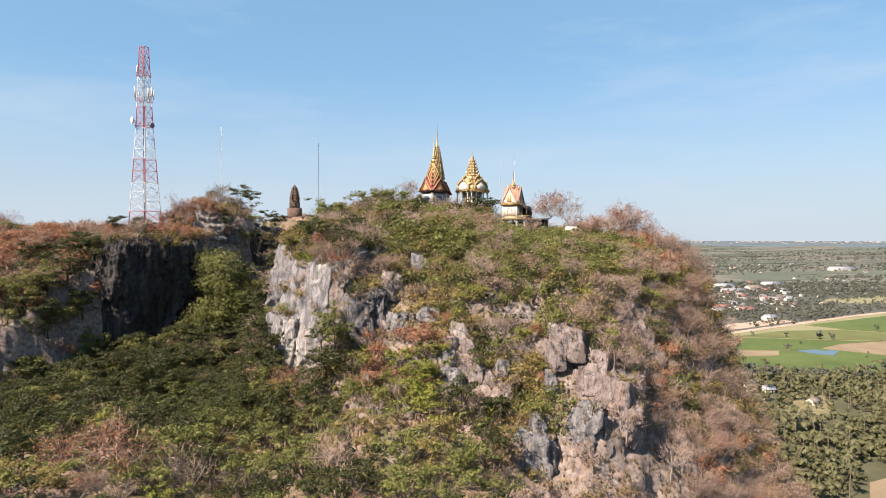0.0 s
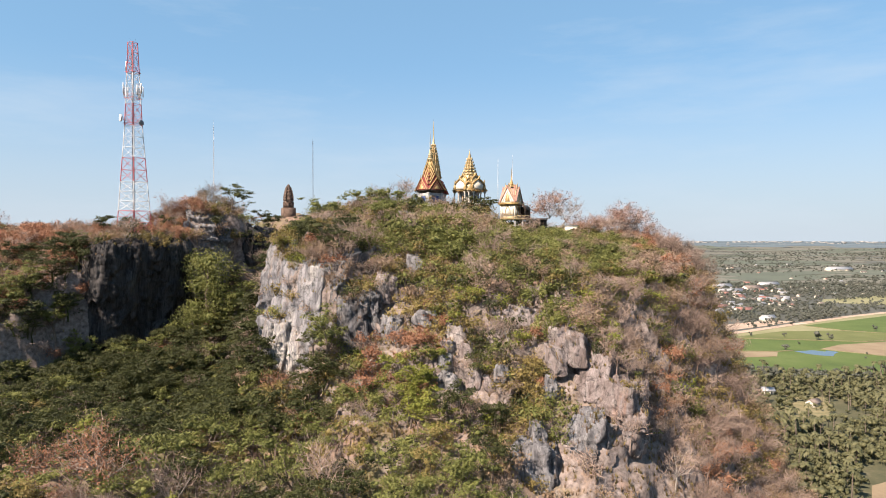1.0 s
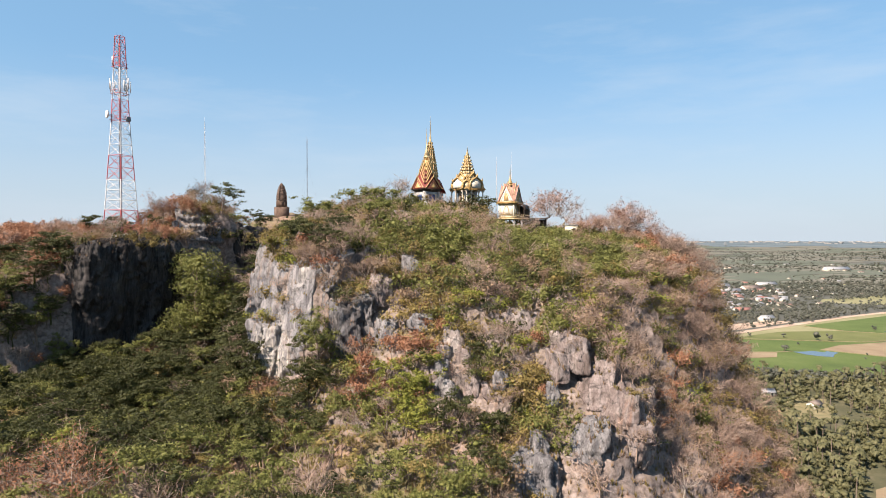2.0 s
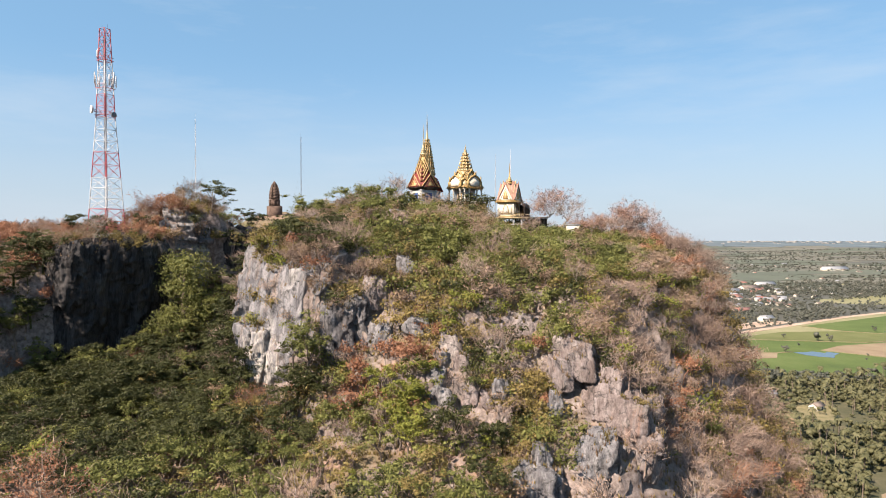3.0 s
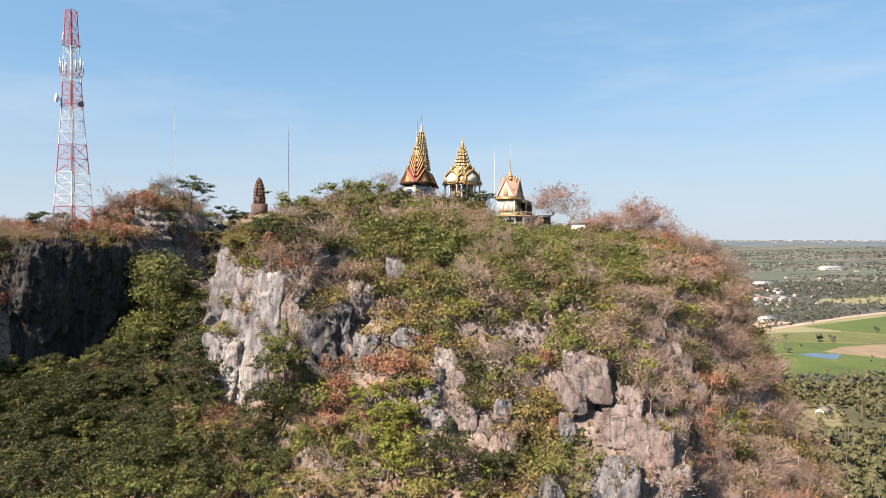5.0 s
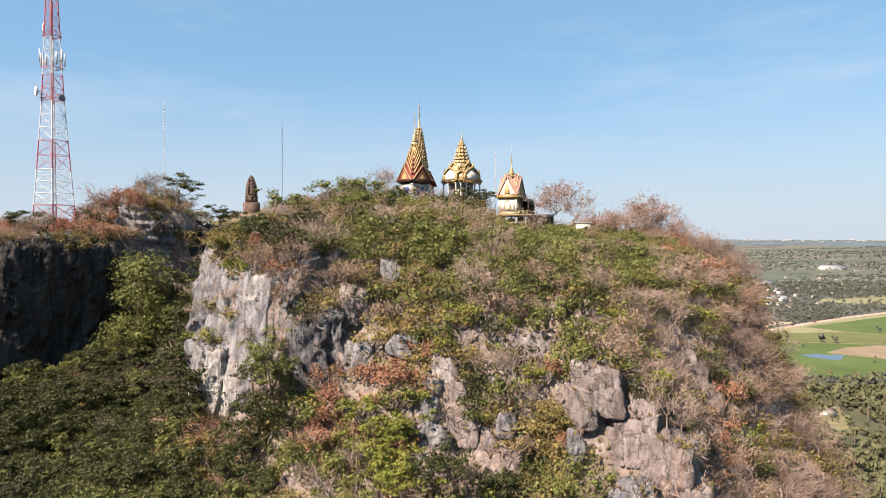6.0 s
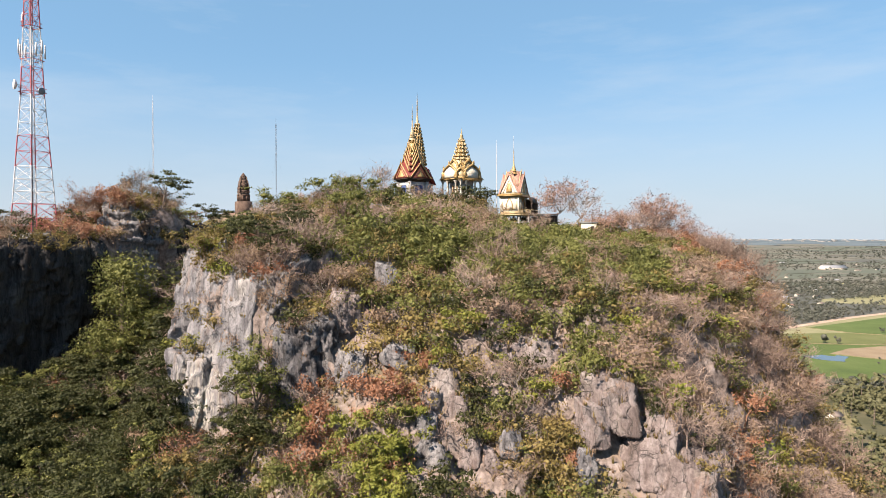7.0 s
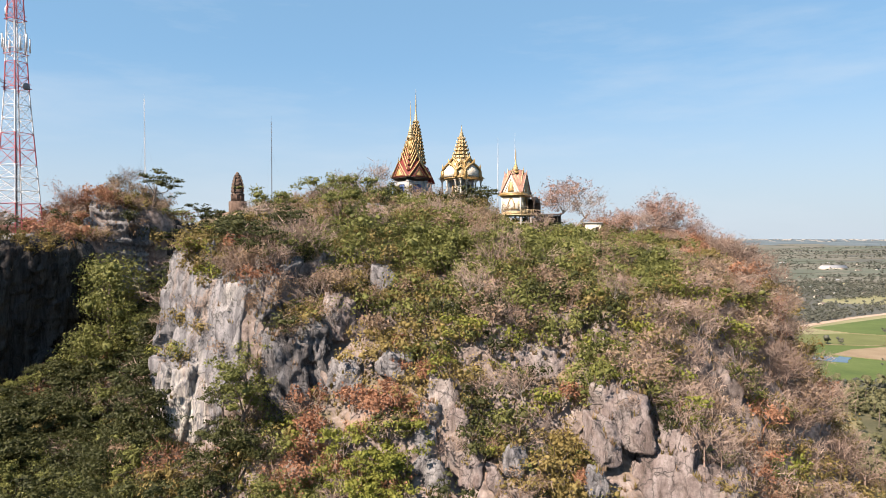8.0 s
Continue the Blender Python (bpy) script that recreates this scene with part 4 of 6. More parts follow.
# dry grass and seedlings between the shrubs
rg = np.random.default_rng(31)
blades = []
order = rg.permutation(15000)
gxs, gys = np.concatenate([rg.uniform(-46, 62, 9000), rg.uniform(14, 92, 3500), rg.uniform(-150, -70, 2500)]), np.concatenate([rg.uniform(108, 200, 9000), rg.uniform(90, 200, 3500), rg.uniform(165, 215, 2500)])
for x, y in zip(gxs[order], gys[order]):
    z, level = footing(float(x), float(y), 60.0)
    if level < 0.5 or z < 45:
        continue
    n = 7
    a = rg.uniform(0, 6.28, n)
    out = np.stack([np.cos(a), np.sin(a), np.zeros(n)], 1)
    tip = np.array([x, y, z]) + out * rg.uniform(0.15, 0.6, (n, 1)) + (0, 0, 1) * rg.uniform(0.35, 1.0, (n, 1))
    foot = np.array([x, y, z - 0.1]) + out * 0.12
    side = np.stack([-np.sin(a), np.cos(a), np.zeros(n)], 1) * 0.09
    blades.append(np.stack([foot - side, foot + side, tip], 1).reshape(-1, 3))
blades = np.concatenate(blades)
cut = (len(blades) // 6) * 3
for name, rows, leaf, text in (("dry_grass", blades[:cut], "brown", "tufts of dry brown grass on the slope"), ("green_undergrowth", blades[cut:], "olive", "low olive green undergrowth on the slope")):
    tagged(part(name, mesh_of(name, rows, np.arange(len(rows)).reshape(-1, 3)), LEAF[leaf]), text, "grass", kind="stuff")

# single trees that stand out: kind, x, y, size, tall
SOLO = [
    ("pink_tree", 34.5, 216, 2.3, 1.0), ("bare_tree", 38.5, 213, 1.9, 1.0), ("pink_tree", 47, 205, 1.6, 1.0), ("pink_tree", 51, 207, 1.5, 1.0), ("rusty_tree", 44, 204, 1.1, 1.0),
    ("pink_tree", 57, 206, 2.1, 1.0), ("pink_tree", 60, 207, 1.8, 1.0), ("pink_tree", 65, 203, 1.4, 1.0), ("pink_tree", 71, 200, 1.2, 1.0),
    ("green_tree", -24, 207, 1.3, 1.0), ("bare_tree", -12, 212, 1.6, 1.0), ("green_tree", -16, 206, 1.25, 0.9), ("green_tree", -20.5, 207, 1.2, 1.0), ("olive_tree", -29, 204, 1.1, 1.0), ("bare_tree", -20, 212, 1.5, 1.0),
    ("dark_tree", 16.5, 213, 1.05, 1.0), ("dark_tree", -69, 214, 1.5, 0.9), ("dark_tree", -66, 208, 1.45, 0.9), ("dark_tree", -62.5, 213, 1.4, 0.85), ("dark_tree", -58, 211, 1.2, 0.8), ("bare_tree", -76, 215, 1.2, 1.0),
    ("dark_tree", -60, 231, 1.1, 1.0), ("dark_tree", -64, 233, 1.1, 1.0), ("green_tree", -70, 236, 1.2, 1.0), ("dark_tree", -50, 238, 0.7, 1.0),
    ("rusty_tree", -85, 206, 1.3, 1.0), ("rusty_tree", -87, 210, 1.2, 1.0), ("rusty_tree", -106, 203, 0.85, 1.0), ("rusty_tree", -114, 202, 0.85, 1.0), ("rusty_tree", -122, 204, 0.85, 1.0), ("pink_tree", -130, 205, 0.85, 1.0), ("rusty_tree", -136, 203, 0.85, 1.0), ("rusty_tree", -110, 196, 0.85, 1.0), ("rusty_tree", -118, 194, 0.85, 1.0), ("green_tree", -103, 190, 0.8, 1.0), ("green_tree", -140, 205, 1.1, 1.0), ("dark_tree", -84, 200, 0.8, 1.0), ("dark_tree", -104, 167, 1.0, 1.0), ("dark_tree", -99, 171, 1.0, 1.1), ("green_tree", -109, 164, 1.0, 1.0), ("dark_tree", -95, 175, 1.0, 1.1), ("dark_tree", -112, 169, 0.9, 1.0), ("bare_tree", -88, 181, 1.2, 1.0),
    ("rusty_tree", -52, 104, 1.9, 1.0), ("rusty_tree", -60, 116, 1.8, 1.0), ("bare_tree", -41, 105, 1.9, 1.0), ("bare_tree", -17, 100, 1.9, 1.0), ("rusty_tree", -66, 108, 1.6, 1.0),
    ("bare_tree", -66, 172, 1.5, 1.0), ("bare_tree", -58, 158, 1.4, 0.9), ("bare_tree", -75, 165, 1.5, 1.0), ("olive_tree", -2, 106, 1.2, 1.0),
    ("bare_tree", 29, 141, 1.1, 1.0), ("bare_tree", 41, 143, 1.1, 1.0), ("bare_tree", 14, 131, 1.0, 1.0), ("bare_tree", -10, 152, 1.1, 1.0),
]
for kind, x, y, s, tall in SOLO:
    plant(kind, x, y, s, tall=tall)
for x, y, s in ((-100, 169, 1.0), (-95.5, 171.5, 0.95), (-105, 166, 0.95), (-110, 164, 0.85)):
    plant("tall_tree", x, y, s, pick=1, label="tall tree standing close below the rock wall")
plant("tall_tree", -67.5, 189, 1.2, pick=0)
plant("tall_tree", -60.5, 187, 1.2, pick=1)
plant("tall_tree", -70, 184, 1.0, pick=1)
plant("dark_tree", -26.6, 137.6, 0.85, z=94.0, label="dark bushy tree rooted in a ledge of the cliff")
plant("tall_tree", -24.2, 136.4, 1.15, z=90.0, pick=1, label="half-dry tree clinging to the foot of the cliff")

for kind, rows in REST.items():
    if not rows:
        continue
    pieces = []
    for n, x, y, z, s, turn, tall in rows:
        v, f = joined(KINDS[kind][2][n])
        c, w = math.cos(turn), math.sin(turn)
        pieces.append((np.stack([(v[:, 0] * c - v[:, 1] * w) * s + x, (v[:, 0] * w + v[:, 1] * c) * s + y, v[:, 2] * s * tall + z], -1), f))
    ob = part(kind.replace("tree", "woods").replace("shrub", "scrub"), mesh_of(kind, *joined(pieces)), LEAF[KINDS[kind][0]])
    tagged(ob, LABELS[kind].replace("tree", "trees").replace("shrub", "shrubs"), "vegetation", kind="stuff")


# ---- the plain ----
def ring_ground():
    rs = np.concatenate([np.linspace(0, 600, 24), np.linspace(640, 1500, 30), np.linspace(1560, 4950, 60)])
    th = np.linspace(0, 2 * math.pi, 180, endpoint=False)
    tt, rr = np.meshgrid(th, rs)
    x, y = rr * np.cos(tt), rr * np.sin(tt) + 25
    return mesh_of("ground", np.stack([x, y, ground_z(x, y)], -1).reshape(-1, 3), grid_faces(180, len(rs), True), True)


# dry ground in greyed tones: distant haze is painted into them
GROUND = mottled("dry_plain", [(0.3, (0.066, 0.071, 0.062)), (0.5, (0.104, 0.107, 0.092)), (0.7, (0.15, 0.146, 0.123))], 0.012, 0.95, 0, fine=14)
ground = part("ground", ring_ground(), GROUND)
tagged(ground, "flat plain of dry fields reaching to the horizon", "ground", kind="structure")


# ---- metal towers ----
def solid(pieces):
    """One mesh out of pieces of corners and triangles."""
    return mesh_of("piece", *joined(pieces))


def bar(a, b, r=0.06, sides=4):
    return tube([a, b], [r, r], sides)


def box_piece(x0, x1, y0, y1, z0, z1):
    v = np.array([(x, y, z) for z in (z0, z1) for x, y in ((x0, y0), (x1, y0), (x1, y1), (x0, y1))], float)
    q = np.array([(0, 3, 2, 1), (4, 5, 6, 7), (0, 1, 5, 4), (1, 2, 6, 5), (2, 3, 7, 6), (3, 0, 4, 7)])
    return v, thirds(q)


def lathe(profile, sides=16, turn=0.0):
    """A turned shape from (radius, height) pairs."""
    P = np.array(profile, float)
    a = np.arange(sides) * 2 * math.pi / sides + turn
    v = np.stack([P[:, None, 0] * np.cos(a), P[:, None, 0] * np.sin(a), np.repeat(P[:, 1:2], sides, 1)], -1).reshape(-1, 3)
    f = thirds(grid_faces(sides, len(P), True))
    return v, f


def moved(piece, m):
    v, f = piece
    M = np.array(m)
    return v @ M[:3, :3].T + M[:3, 3], f


RED_PAINT = mottled("red_painted_steel", [(0.3, (0.42, 0.09, 0.10)), (0.55, (0.52, 0.13, 0.15)), (0.8, (0.58, 0.20, 0.21))], 0.6, 0.5, 0)
WHITE_PAINT = mottled("white_painted_steel", [(0.3, (0.62, 0.62, 0.64)), (0.6, (0.78, 0.78, 0.79)), (0.8, (0.84, 0.84, 0.84))], 0.6, 0.5, 0)
GREY_STEEL = mottled("galvanised_steel", [(0.3, (0.14, 0.14, 0.15)), (0.6, (0.25, 0.25, 0.26))], 0.8, 0.5, 0, metal=0.5)
TOWER = Matrix.Translation((-95.0, 201.5, 120.0)) @ Matrix.Rotation(radians(45 + 25.3), 4, "Z")
tower = empty("lattice_tower", TOWER, "tall red and white painted steel lattice telecom tower", "tower")
BANDS = [(0, 7.2, RED_PAINT), (7.2, 16.2, WHITE_PAINT), (16.2, 23.6, RED_PAINT), (23.6, 33.4, WHITE_PAINT), (33.4, 40.2, RED_PAINT), (40.2, 49.7, WHITE_PAINT), (49.7, 59.2, RED_PAINT)]


def tower_half(z):
    return float(np.interp(z, [0, 33.4, 59.2], [3.5, 1.75, 0.95]))


for z0, z1, paint in BANDS:
    rows = max(2, round((z1 - z0) / 3.4))
    levels = np.linspace(z0, z1, rows + 1)
    legs, braces = [], []
    for k in range(4):
        def corner(z, n):
            h = tower_half(z)
            c = ((1, 1), (-1, 1), (-1, -1), (1, -1))[n % 4]
            return np.array([c[0] * h, c[1] * h, z])
        legs.append(solid([bar(corner(z0, k), corner(z1, k), 0.14, 6)]))
        for n in range(rows):
            a, b = levels[n], levels[n + 1]
            mid = (corner(a, k) + corner(a, k + 1)) / 2
            braces.append(bar(corner(a, k), corner(b, k + 1), 0.06))
            braces.append(bar(corner(a, k + 1), corner(b, k), 0.06))
            braces.append(bar(corner(b, k), corner(b, k + 1), 0.07))
            braces.append(bar((corner(a, k) + corner(b, k)) / 2, (corner(a, k + 1) + corner(b, k)) / 2 * 0.5 + (corner(a, k) + corner(b, k + 1)) / 4, 0.035))
    tone = "red" if paint is RED_PAINT else "white"
    for leg in legs:
        part("leg_section", leg, paint, tower, tone + " painted tubular leg")
    for brace in braces:
        part("brace", solid([brace]), paint, tower)
ladder = [bar((0.35, 0, 0), (0.35, 0, 58), 0.04), bar((-0.1, 0, 0), (-0.1, 0, 58), 0.04)] + [bar((0.35, 0, z), (-0.1, 0, z), 0.02) for z in np.arange(0.5, 58, 0.6)]
part("ladder", solid(ladder), GREY_STEEL, tower, "grey steel ladder up the middle")
part("cable_tray", solid([box_piece(-0.55, -0.25, -0.05, 0.05, 0, 57)]), GREY_STEEL, tower, "dark run of cables")
for z in (34.2, 42.0, 50.0):
    h = tower_half(z) + 0.35
    ring = [bar((-h, -h, z), (h, -h, z), 0.09), bar((h, -h, z), (h, h, z), 0.09), bar((h, h, z), (-h, h, z), 0.09), bar((-h, h, z), (-h, -h, z), 0.09)]
    ring += [bar((-h, -h, z + 1.0), (h, -h, z + 1.0), 0.04), bar((h, -h, z + 1.0), (h, h, z + 1.0), 0.04), bar((h, h, z + 1.0), (-h, h, z + 1.0), 0.04), bar((-h, h, z + 1.0), (-h, -h, z + 1.0), 0.04)]
    for rail in ring:
        part("platform_rail", solid([rail]), RED_PAINT, tower)


def towards(az, r, z):
    """A place on the tower by its bearing in the world, right being 0 and ahead 90 degrees."""
    p = TOWER.inverted().to_3x3() @ Vector((math.cos(radians(az)) * r, math.sin(radians(az)) * r, 0))
    return np.array([p.x, p.y, z])


def facing(az, at):
    """Turns a shape that looks along its own x towards a bearing of the world."""
    p = towards(az, 1.0, 0)
    return Matrix.Translation(at) @ Matrix.Rotation(math.atan2(p[1], p[0]), 4, "Z")


def panel_antenna(az, r, z, tall=3.0):
    at = towards(az, r, z)
    body = moved(box_piece(-0.1, 0.16, -0.18, 0.18, -tall / 2, tall / 2), facing(az, at))
    ant = part("panel_antenna", solid([body]), WHITE_PAINT, tower, "white upright panel antenna")
    part("mount", solid([bar(at - (0, 0, tall * 0.6), at + (0, 0, tall * 0.6), 0.05), bar(at, towards(az, r - 1.4, z), 0.04)]), GREY_STEEL, ant)


for az in (150, 200, 182, 320, 350, 20, 80):
    panel_antenna(az, 2.75, 44.2 + (0.8 if az in (200, 350) else 0), 3.2)
panel_antenna(185, 2.1, 51.8, 2.4)
panel_antenna(170, 2.2, 53.0, 1.2)


def dish(az, r, z, rad, material, label):
    at = towards(az, r, z)
    m = facing(az, at) @ Matrix.Rotation(radians(90), 4, "Y")
    bowl = part("dish", solid([moved(lathe([(0.05, -0.35), (rad * 0.5, -0.3), (rad * 0.85, -0.12), (rad, 0.1), (rad, 0.35), (rad * 0.93, 0.38), (rad * 0.5, 0.46), (0.01, 0.5)], 20), m)]), material, tower, label)
    part("bracket", solid([bar(at, towards(az, r - 1.5, z), 0.08), bar(at, towards(az, r - 1.4, z - 0.8), 0.05)]), GREY_STEEL, bowl)


dish(222, 3.5, 35.6, 1.15, WHITE_PAINT, "white round microwave dish")
dish(-25, 3.2, 34.2, 0.85, GREY_STEEL, "dark round microwave dish")
for az, z in ((0, 59.2), (180, 59.2)):
    a = towards(az, 0.8, z)
    part("lightning_rod", solid([bar(a, a + (0, 0, 1.3), 0.03)]), GREY_STEEL, tower)
base = [box_piece(-4.2, 4.2, -4.2, 4.2, -2.5, 0.15)]
part("footing", solid(base), mottled("concrete", [(0.3, (0.3, 0.29, 0.27)), (0.7, (0.45, 0.44, 0.42))], 0.8, 0.9, 0.2), tower, "grey concrete footing")


def guyed_mast(x, y, z0, z1, w, label, paint):
    """A slim three-sided mast with rungs and guys."""
    m = empty("guyed_mast", Matrix.Translation((x, y, z0)), label, "mast", "slim masts on the ridge")
    h = z1 - z0
    a = [(w * math.cos(k * 2.094), w * math.sin(k * 2.094)) for k in range(3)]
    pole = [bar((*p, -1), (*p, h), 0.035, 4) for p in a]
    for z in np.arange(0, h - 1, 1.0):
        for k in range(3):
            pole.append(bar((*a[k], z), (*a[(k + 1) % 3], z + 1.0), 0.018, 3))
    pole.append(bar((0, 0, h), (0, 0, h + 2.0), 0.03, 3))
    part("pole", solid(pole), paint, m)
    for k in range(3):
        b = (9 * math.cos(k * 2.094 + 0.4), 9 * math.sin(k * 2.094 + 0.4))
        part("guy_wire", solid([bar((0, 0, h * 0.75), (*b, -3), 0.008, 3)]), GREY_STEEL, m)


guyed_mast(-55.3, 279.8, 120, 160.5, 0.16, "slim grey lattice radio mast on the ridge", GREY_STEEL)
guyed_mast(-89.8, 256, 118, 163.5, 0.16, "slim pale lattice radio mast on the ridge", WHITE_PAINT)


def pole_thing(x, y, z0, z1, r, label):
    m = empty("flagpole", Matrix.Translation((x, y, z0)), label, "pole", "poles by the temples")
    h = z1 - z0
    part("shaft", solid([tube([(0, 0, -1), (0, 0, h * 0.75), (0, 0, h)], [r, r * 0.8, r * 0.25], 6)]), WHITE_PAINT, m)
    part("socket", solid([lathe([(r * 2.5, -1), (r * 2.5, 0.8), (r * 1.2, 1.0)], 8)]), GREY_STEEL, m)


pole_thing(19.0, 212, 125.5, 144.6, 0.11, "tall slim white flagpole behind the shrubs")
pole_thing(26.5, 236, 120, 149.5, 0.09, "thin white lightning pole behind the pavilion")


# ---- temples ----
GOLD = mottled("gilded_stucco", [(0.3, (0.27, 0.165, 0.055)), (0.5, (0.43, 0.285, 0.105)), (0.75, (0.58, 0.43, 0.20))], 1.6, 0.48, 0.5, 0.08, metal=0.2, spec=0.5)
PALE_GOLD = mottled("pale_gold_stucco", [(0.3, (0.40, 0.30, 0.16)), (0.6, (0.56, 0.45, 0.26)), (0.8, (0.68, 0.58, 0.38))], 1.6, 0.5, 0.3, 0.05, metal=0.2)
CREAM = mottled("cream_plaster", [(0.3, (0.58, 0.53, 0.42)), (0.6, (0.76, 0.72, 0.62)), (0.8, (0.80, 0.78, 0.70))], 0.7, 0.8, 0.15, 0.03)
PLASTER = mottled("grey_white_plaster", [(0.3, (0.36, 0.36, 0.37)), (0.6, (0.52, 0.52, 0.52)), (0.8, (0.64, 0.63, 0.61))], 0.7, 0.85, 0.2, 0.03)
RED_TILE = mottled("red_roof_tiles", [(0.3, (0.13, 0.028, 0.025)), (0.55, (0.23, 0.046, 0.038)), (0.8, (0.34, 0.09, 0.07))], 1.2, 0.6, 0.5, 0.06)
PINK_TILE = mottled("faded_pink_tiles", [(0.3, (0.36, 0.19, 0.14)), (0.55, (0.50, 0.29, 0.22)), (0.8, (0.60, 0.40, 0.31))], 1.2, 0.65, 0.4, 0.05)
BLUE_DOOR = mottled("blue_painted_wood", [(0.3, (0.045, 0.09, 0.24)), (0.6, (0.075, 0.14, 0.36)), (0.8, (0.12, 0.20, 0.44))], 1.4, 0.5, 0.1)
DARK_WOOD = mottled("dark_wood", [(0.3, (0.03, 0.022, 0.018)), (0.7, (0.08, 0.055, 0.04))], 1.4, 0.6, 0.2)
CONCRETE = mottled("weathered_concrete", [(0.3, (0.26, 0.25, 0.24)), (0.6, (0.42, 0.41, 0.39)), (0.8, (0.52, 0.51, 0.49))], 0.6, 0.9, 0.25)
SANDSTONE = mottled("dark_brown_sandstone", [(0.3, (0.07, 0.048, 0.038)), (0.55, (0.155, 0.105, 0.08)), (0.8, (0.24, 0.175, 0.135))], 0.9, 0.92, 0.7, 0.12)


def slab(w, d, z0, z1):
    return box_piece(-w / 2, w / 2, -d / 2, d / 2, z0, z1)


def quarter(k):
    return Matrix.Rotation(k * math.pi / 2, 4, "Z")


def gable_panel(w, h, y0, y1, z, curve=0.0):
    """A tympanum: a pointed slab in the plane that faces -y; curve bulges its sides into an arch."""
    n = 9
    t = np.linspace(0, 1, n)
    xs = (w / 2) * (1 - t) + curve * w * np.sin(t * math.pi) * 0.35
    zs = z + h * (t ** (1.0 if curve <= 0 else 0.85))
    left, right = np.stack([-xs, zs], 1), np.stack([xs, zs], 1)
    v = []
    for yy in (y0, y1):
        for a, b in zip(left, right):
            v += [(a[0], yy, a[1]), (b[0], yy, b[1])]
    f = []
    m = 2 * n
    for i in range(n - 1):
        a = 2 * i
        f += [(a, a + 1, a + 3, a + 2), (m + a, m + a + 2, m + a + 3, m + a + 1)]
        f += [(a, a + 2, m + a + 2, m + a), (a + 1, m + a + 1, m + a + 3, a + 3)]
    f.append((0, m, m + 1, 1))
    return np.array(v, float), thirds(np.array(f))


def barge(w, h, y, z, thick, deep, curve=0.0, horn=0.5):
    """The moulded border along a gable's two sides, with a horn at the foot and at the peak."""
    n = 9
    t = np.linspace(0, 1, n)
    out = []
    for side in (-1, 1):
        xs = (w / 2) * (1 - t) + curve * w * np.sin(t * math.pi) * 0.35
        zs = z + h * (t ** (1.0 if curve <= 0 else 0.85))
        P = np.stack([side * xs, np.full(n, y), zs], 1)
        out.append(tube(P, np.full(n, thick), 6))
        foot = P[0]
        out.append(tube([foot, foot + (side * horn * 0.5, -0.1, 0.1), foot + (side * horn * 0.8, -0.15, horn)], [thick, thick * 0.7, 0.02], 5))
    peak = np.array([0, y, z + h])
    out.append(tube([peak - (0, 0, 0.1), peak + (0, -0.25 * horn, horn * 0.8), peak + (0, -0.1, horn * 1.7)], [thick * 1.1, thick * 0.6, 0.02], 5))
    return out


def gable_roof(w, h, y0, y1, z, lift):
    """Two roof slopes over a gable, reaching from its front y0 back to y1."""
    out = []
    for side in (-1, 1):
        a = np.array([(side * (w / 2 + lift), y0, z - lift * 0.4), (0, y0, z + h + lift * 0.5), (0, y1, z + h + lift * 0.5), (side * (w / 2 + lift), y1, z - lift * 0.4)])
        b = a - (0, 0, 0.14)
        v = np.concatenate([a, b])
        q = np.array([(0, 1, 2, 3), (7, 6, 5, 4), (0, 4, 5, 1), (1, 5, 6, 2), (2, 6, 7, 3), (3, 7, 4, 0)])
        out.append((v, thirds(q)))
    return out


def spire_profile(z0, z1, r0, rings):
    """A ringed needle: bells and collars below, a long taper above."""
    P, h = [(r0 * 1.25, z0), (r0 * 1.25, z0 + 0.12)], z1 - z0
    for k in range(rings):
        t0, t1 = 0.30 * k / rings, 0.30 * (k + 1) / rings
        a = r0 * (1 - 0.75 * t0 / 0.3)
        P += [(a, z0 + 0.12 + h * t0), (a * 1.06, z0 + 0.12 + h * (t0 * 0.4 + t1 * 0.6)), (a * 0.78, z0 + 0.12 + h * t1 * 0.99)]
    P += [(r0 * 0.24, z0 + h * 0.33), (r0 * 0.30, z0 + h * 0.345), (r0 * 0.2, z0 + h * 0.36), (r0 * 0.12, z0 + h * 0.65), (r0 * 0.14, z0 + h * 0.66), (r0 * 0.06, z0 + h * 0.9), (0.01, z1)]
    return P


def door_leaf(w, h, y, z):
    """A framed double door that faces -y."""
    frame_ = [box_piece(-w / 2 - 0.14, -w / 2, y - 0.16, y + 0.05, z, z + h + 0.14), box_piece(w / 2, w / 2 + 0.14, y - 0.16, y + 0.05, z, z + h + 0.14), box_piece(-w / 2, w / 2, y - 0.16, y + 0.05, z + h, z + h + 0.14)]
    leaf = [box_piece(-w / 2, w / 2, y - 0.06, y + 0.04, z, z + h)]
    return frame_, leaf


def door_panels(w, h, y, z, door, q, material):
    """Raised panels on a door's leaves."""
    for k in range(4):
        for row in range(2):
            x0 = -w / 2 + w * (k + 0.15) / 4
            part("panel", solid([moved(box_piece(x0, x0 + w * 0.7 / 4, y - 0.1, y - 0.05, z + h * (row + 0.1) / 2, z + h * (row + 0.9) / 2), q)]), material, door)


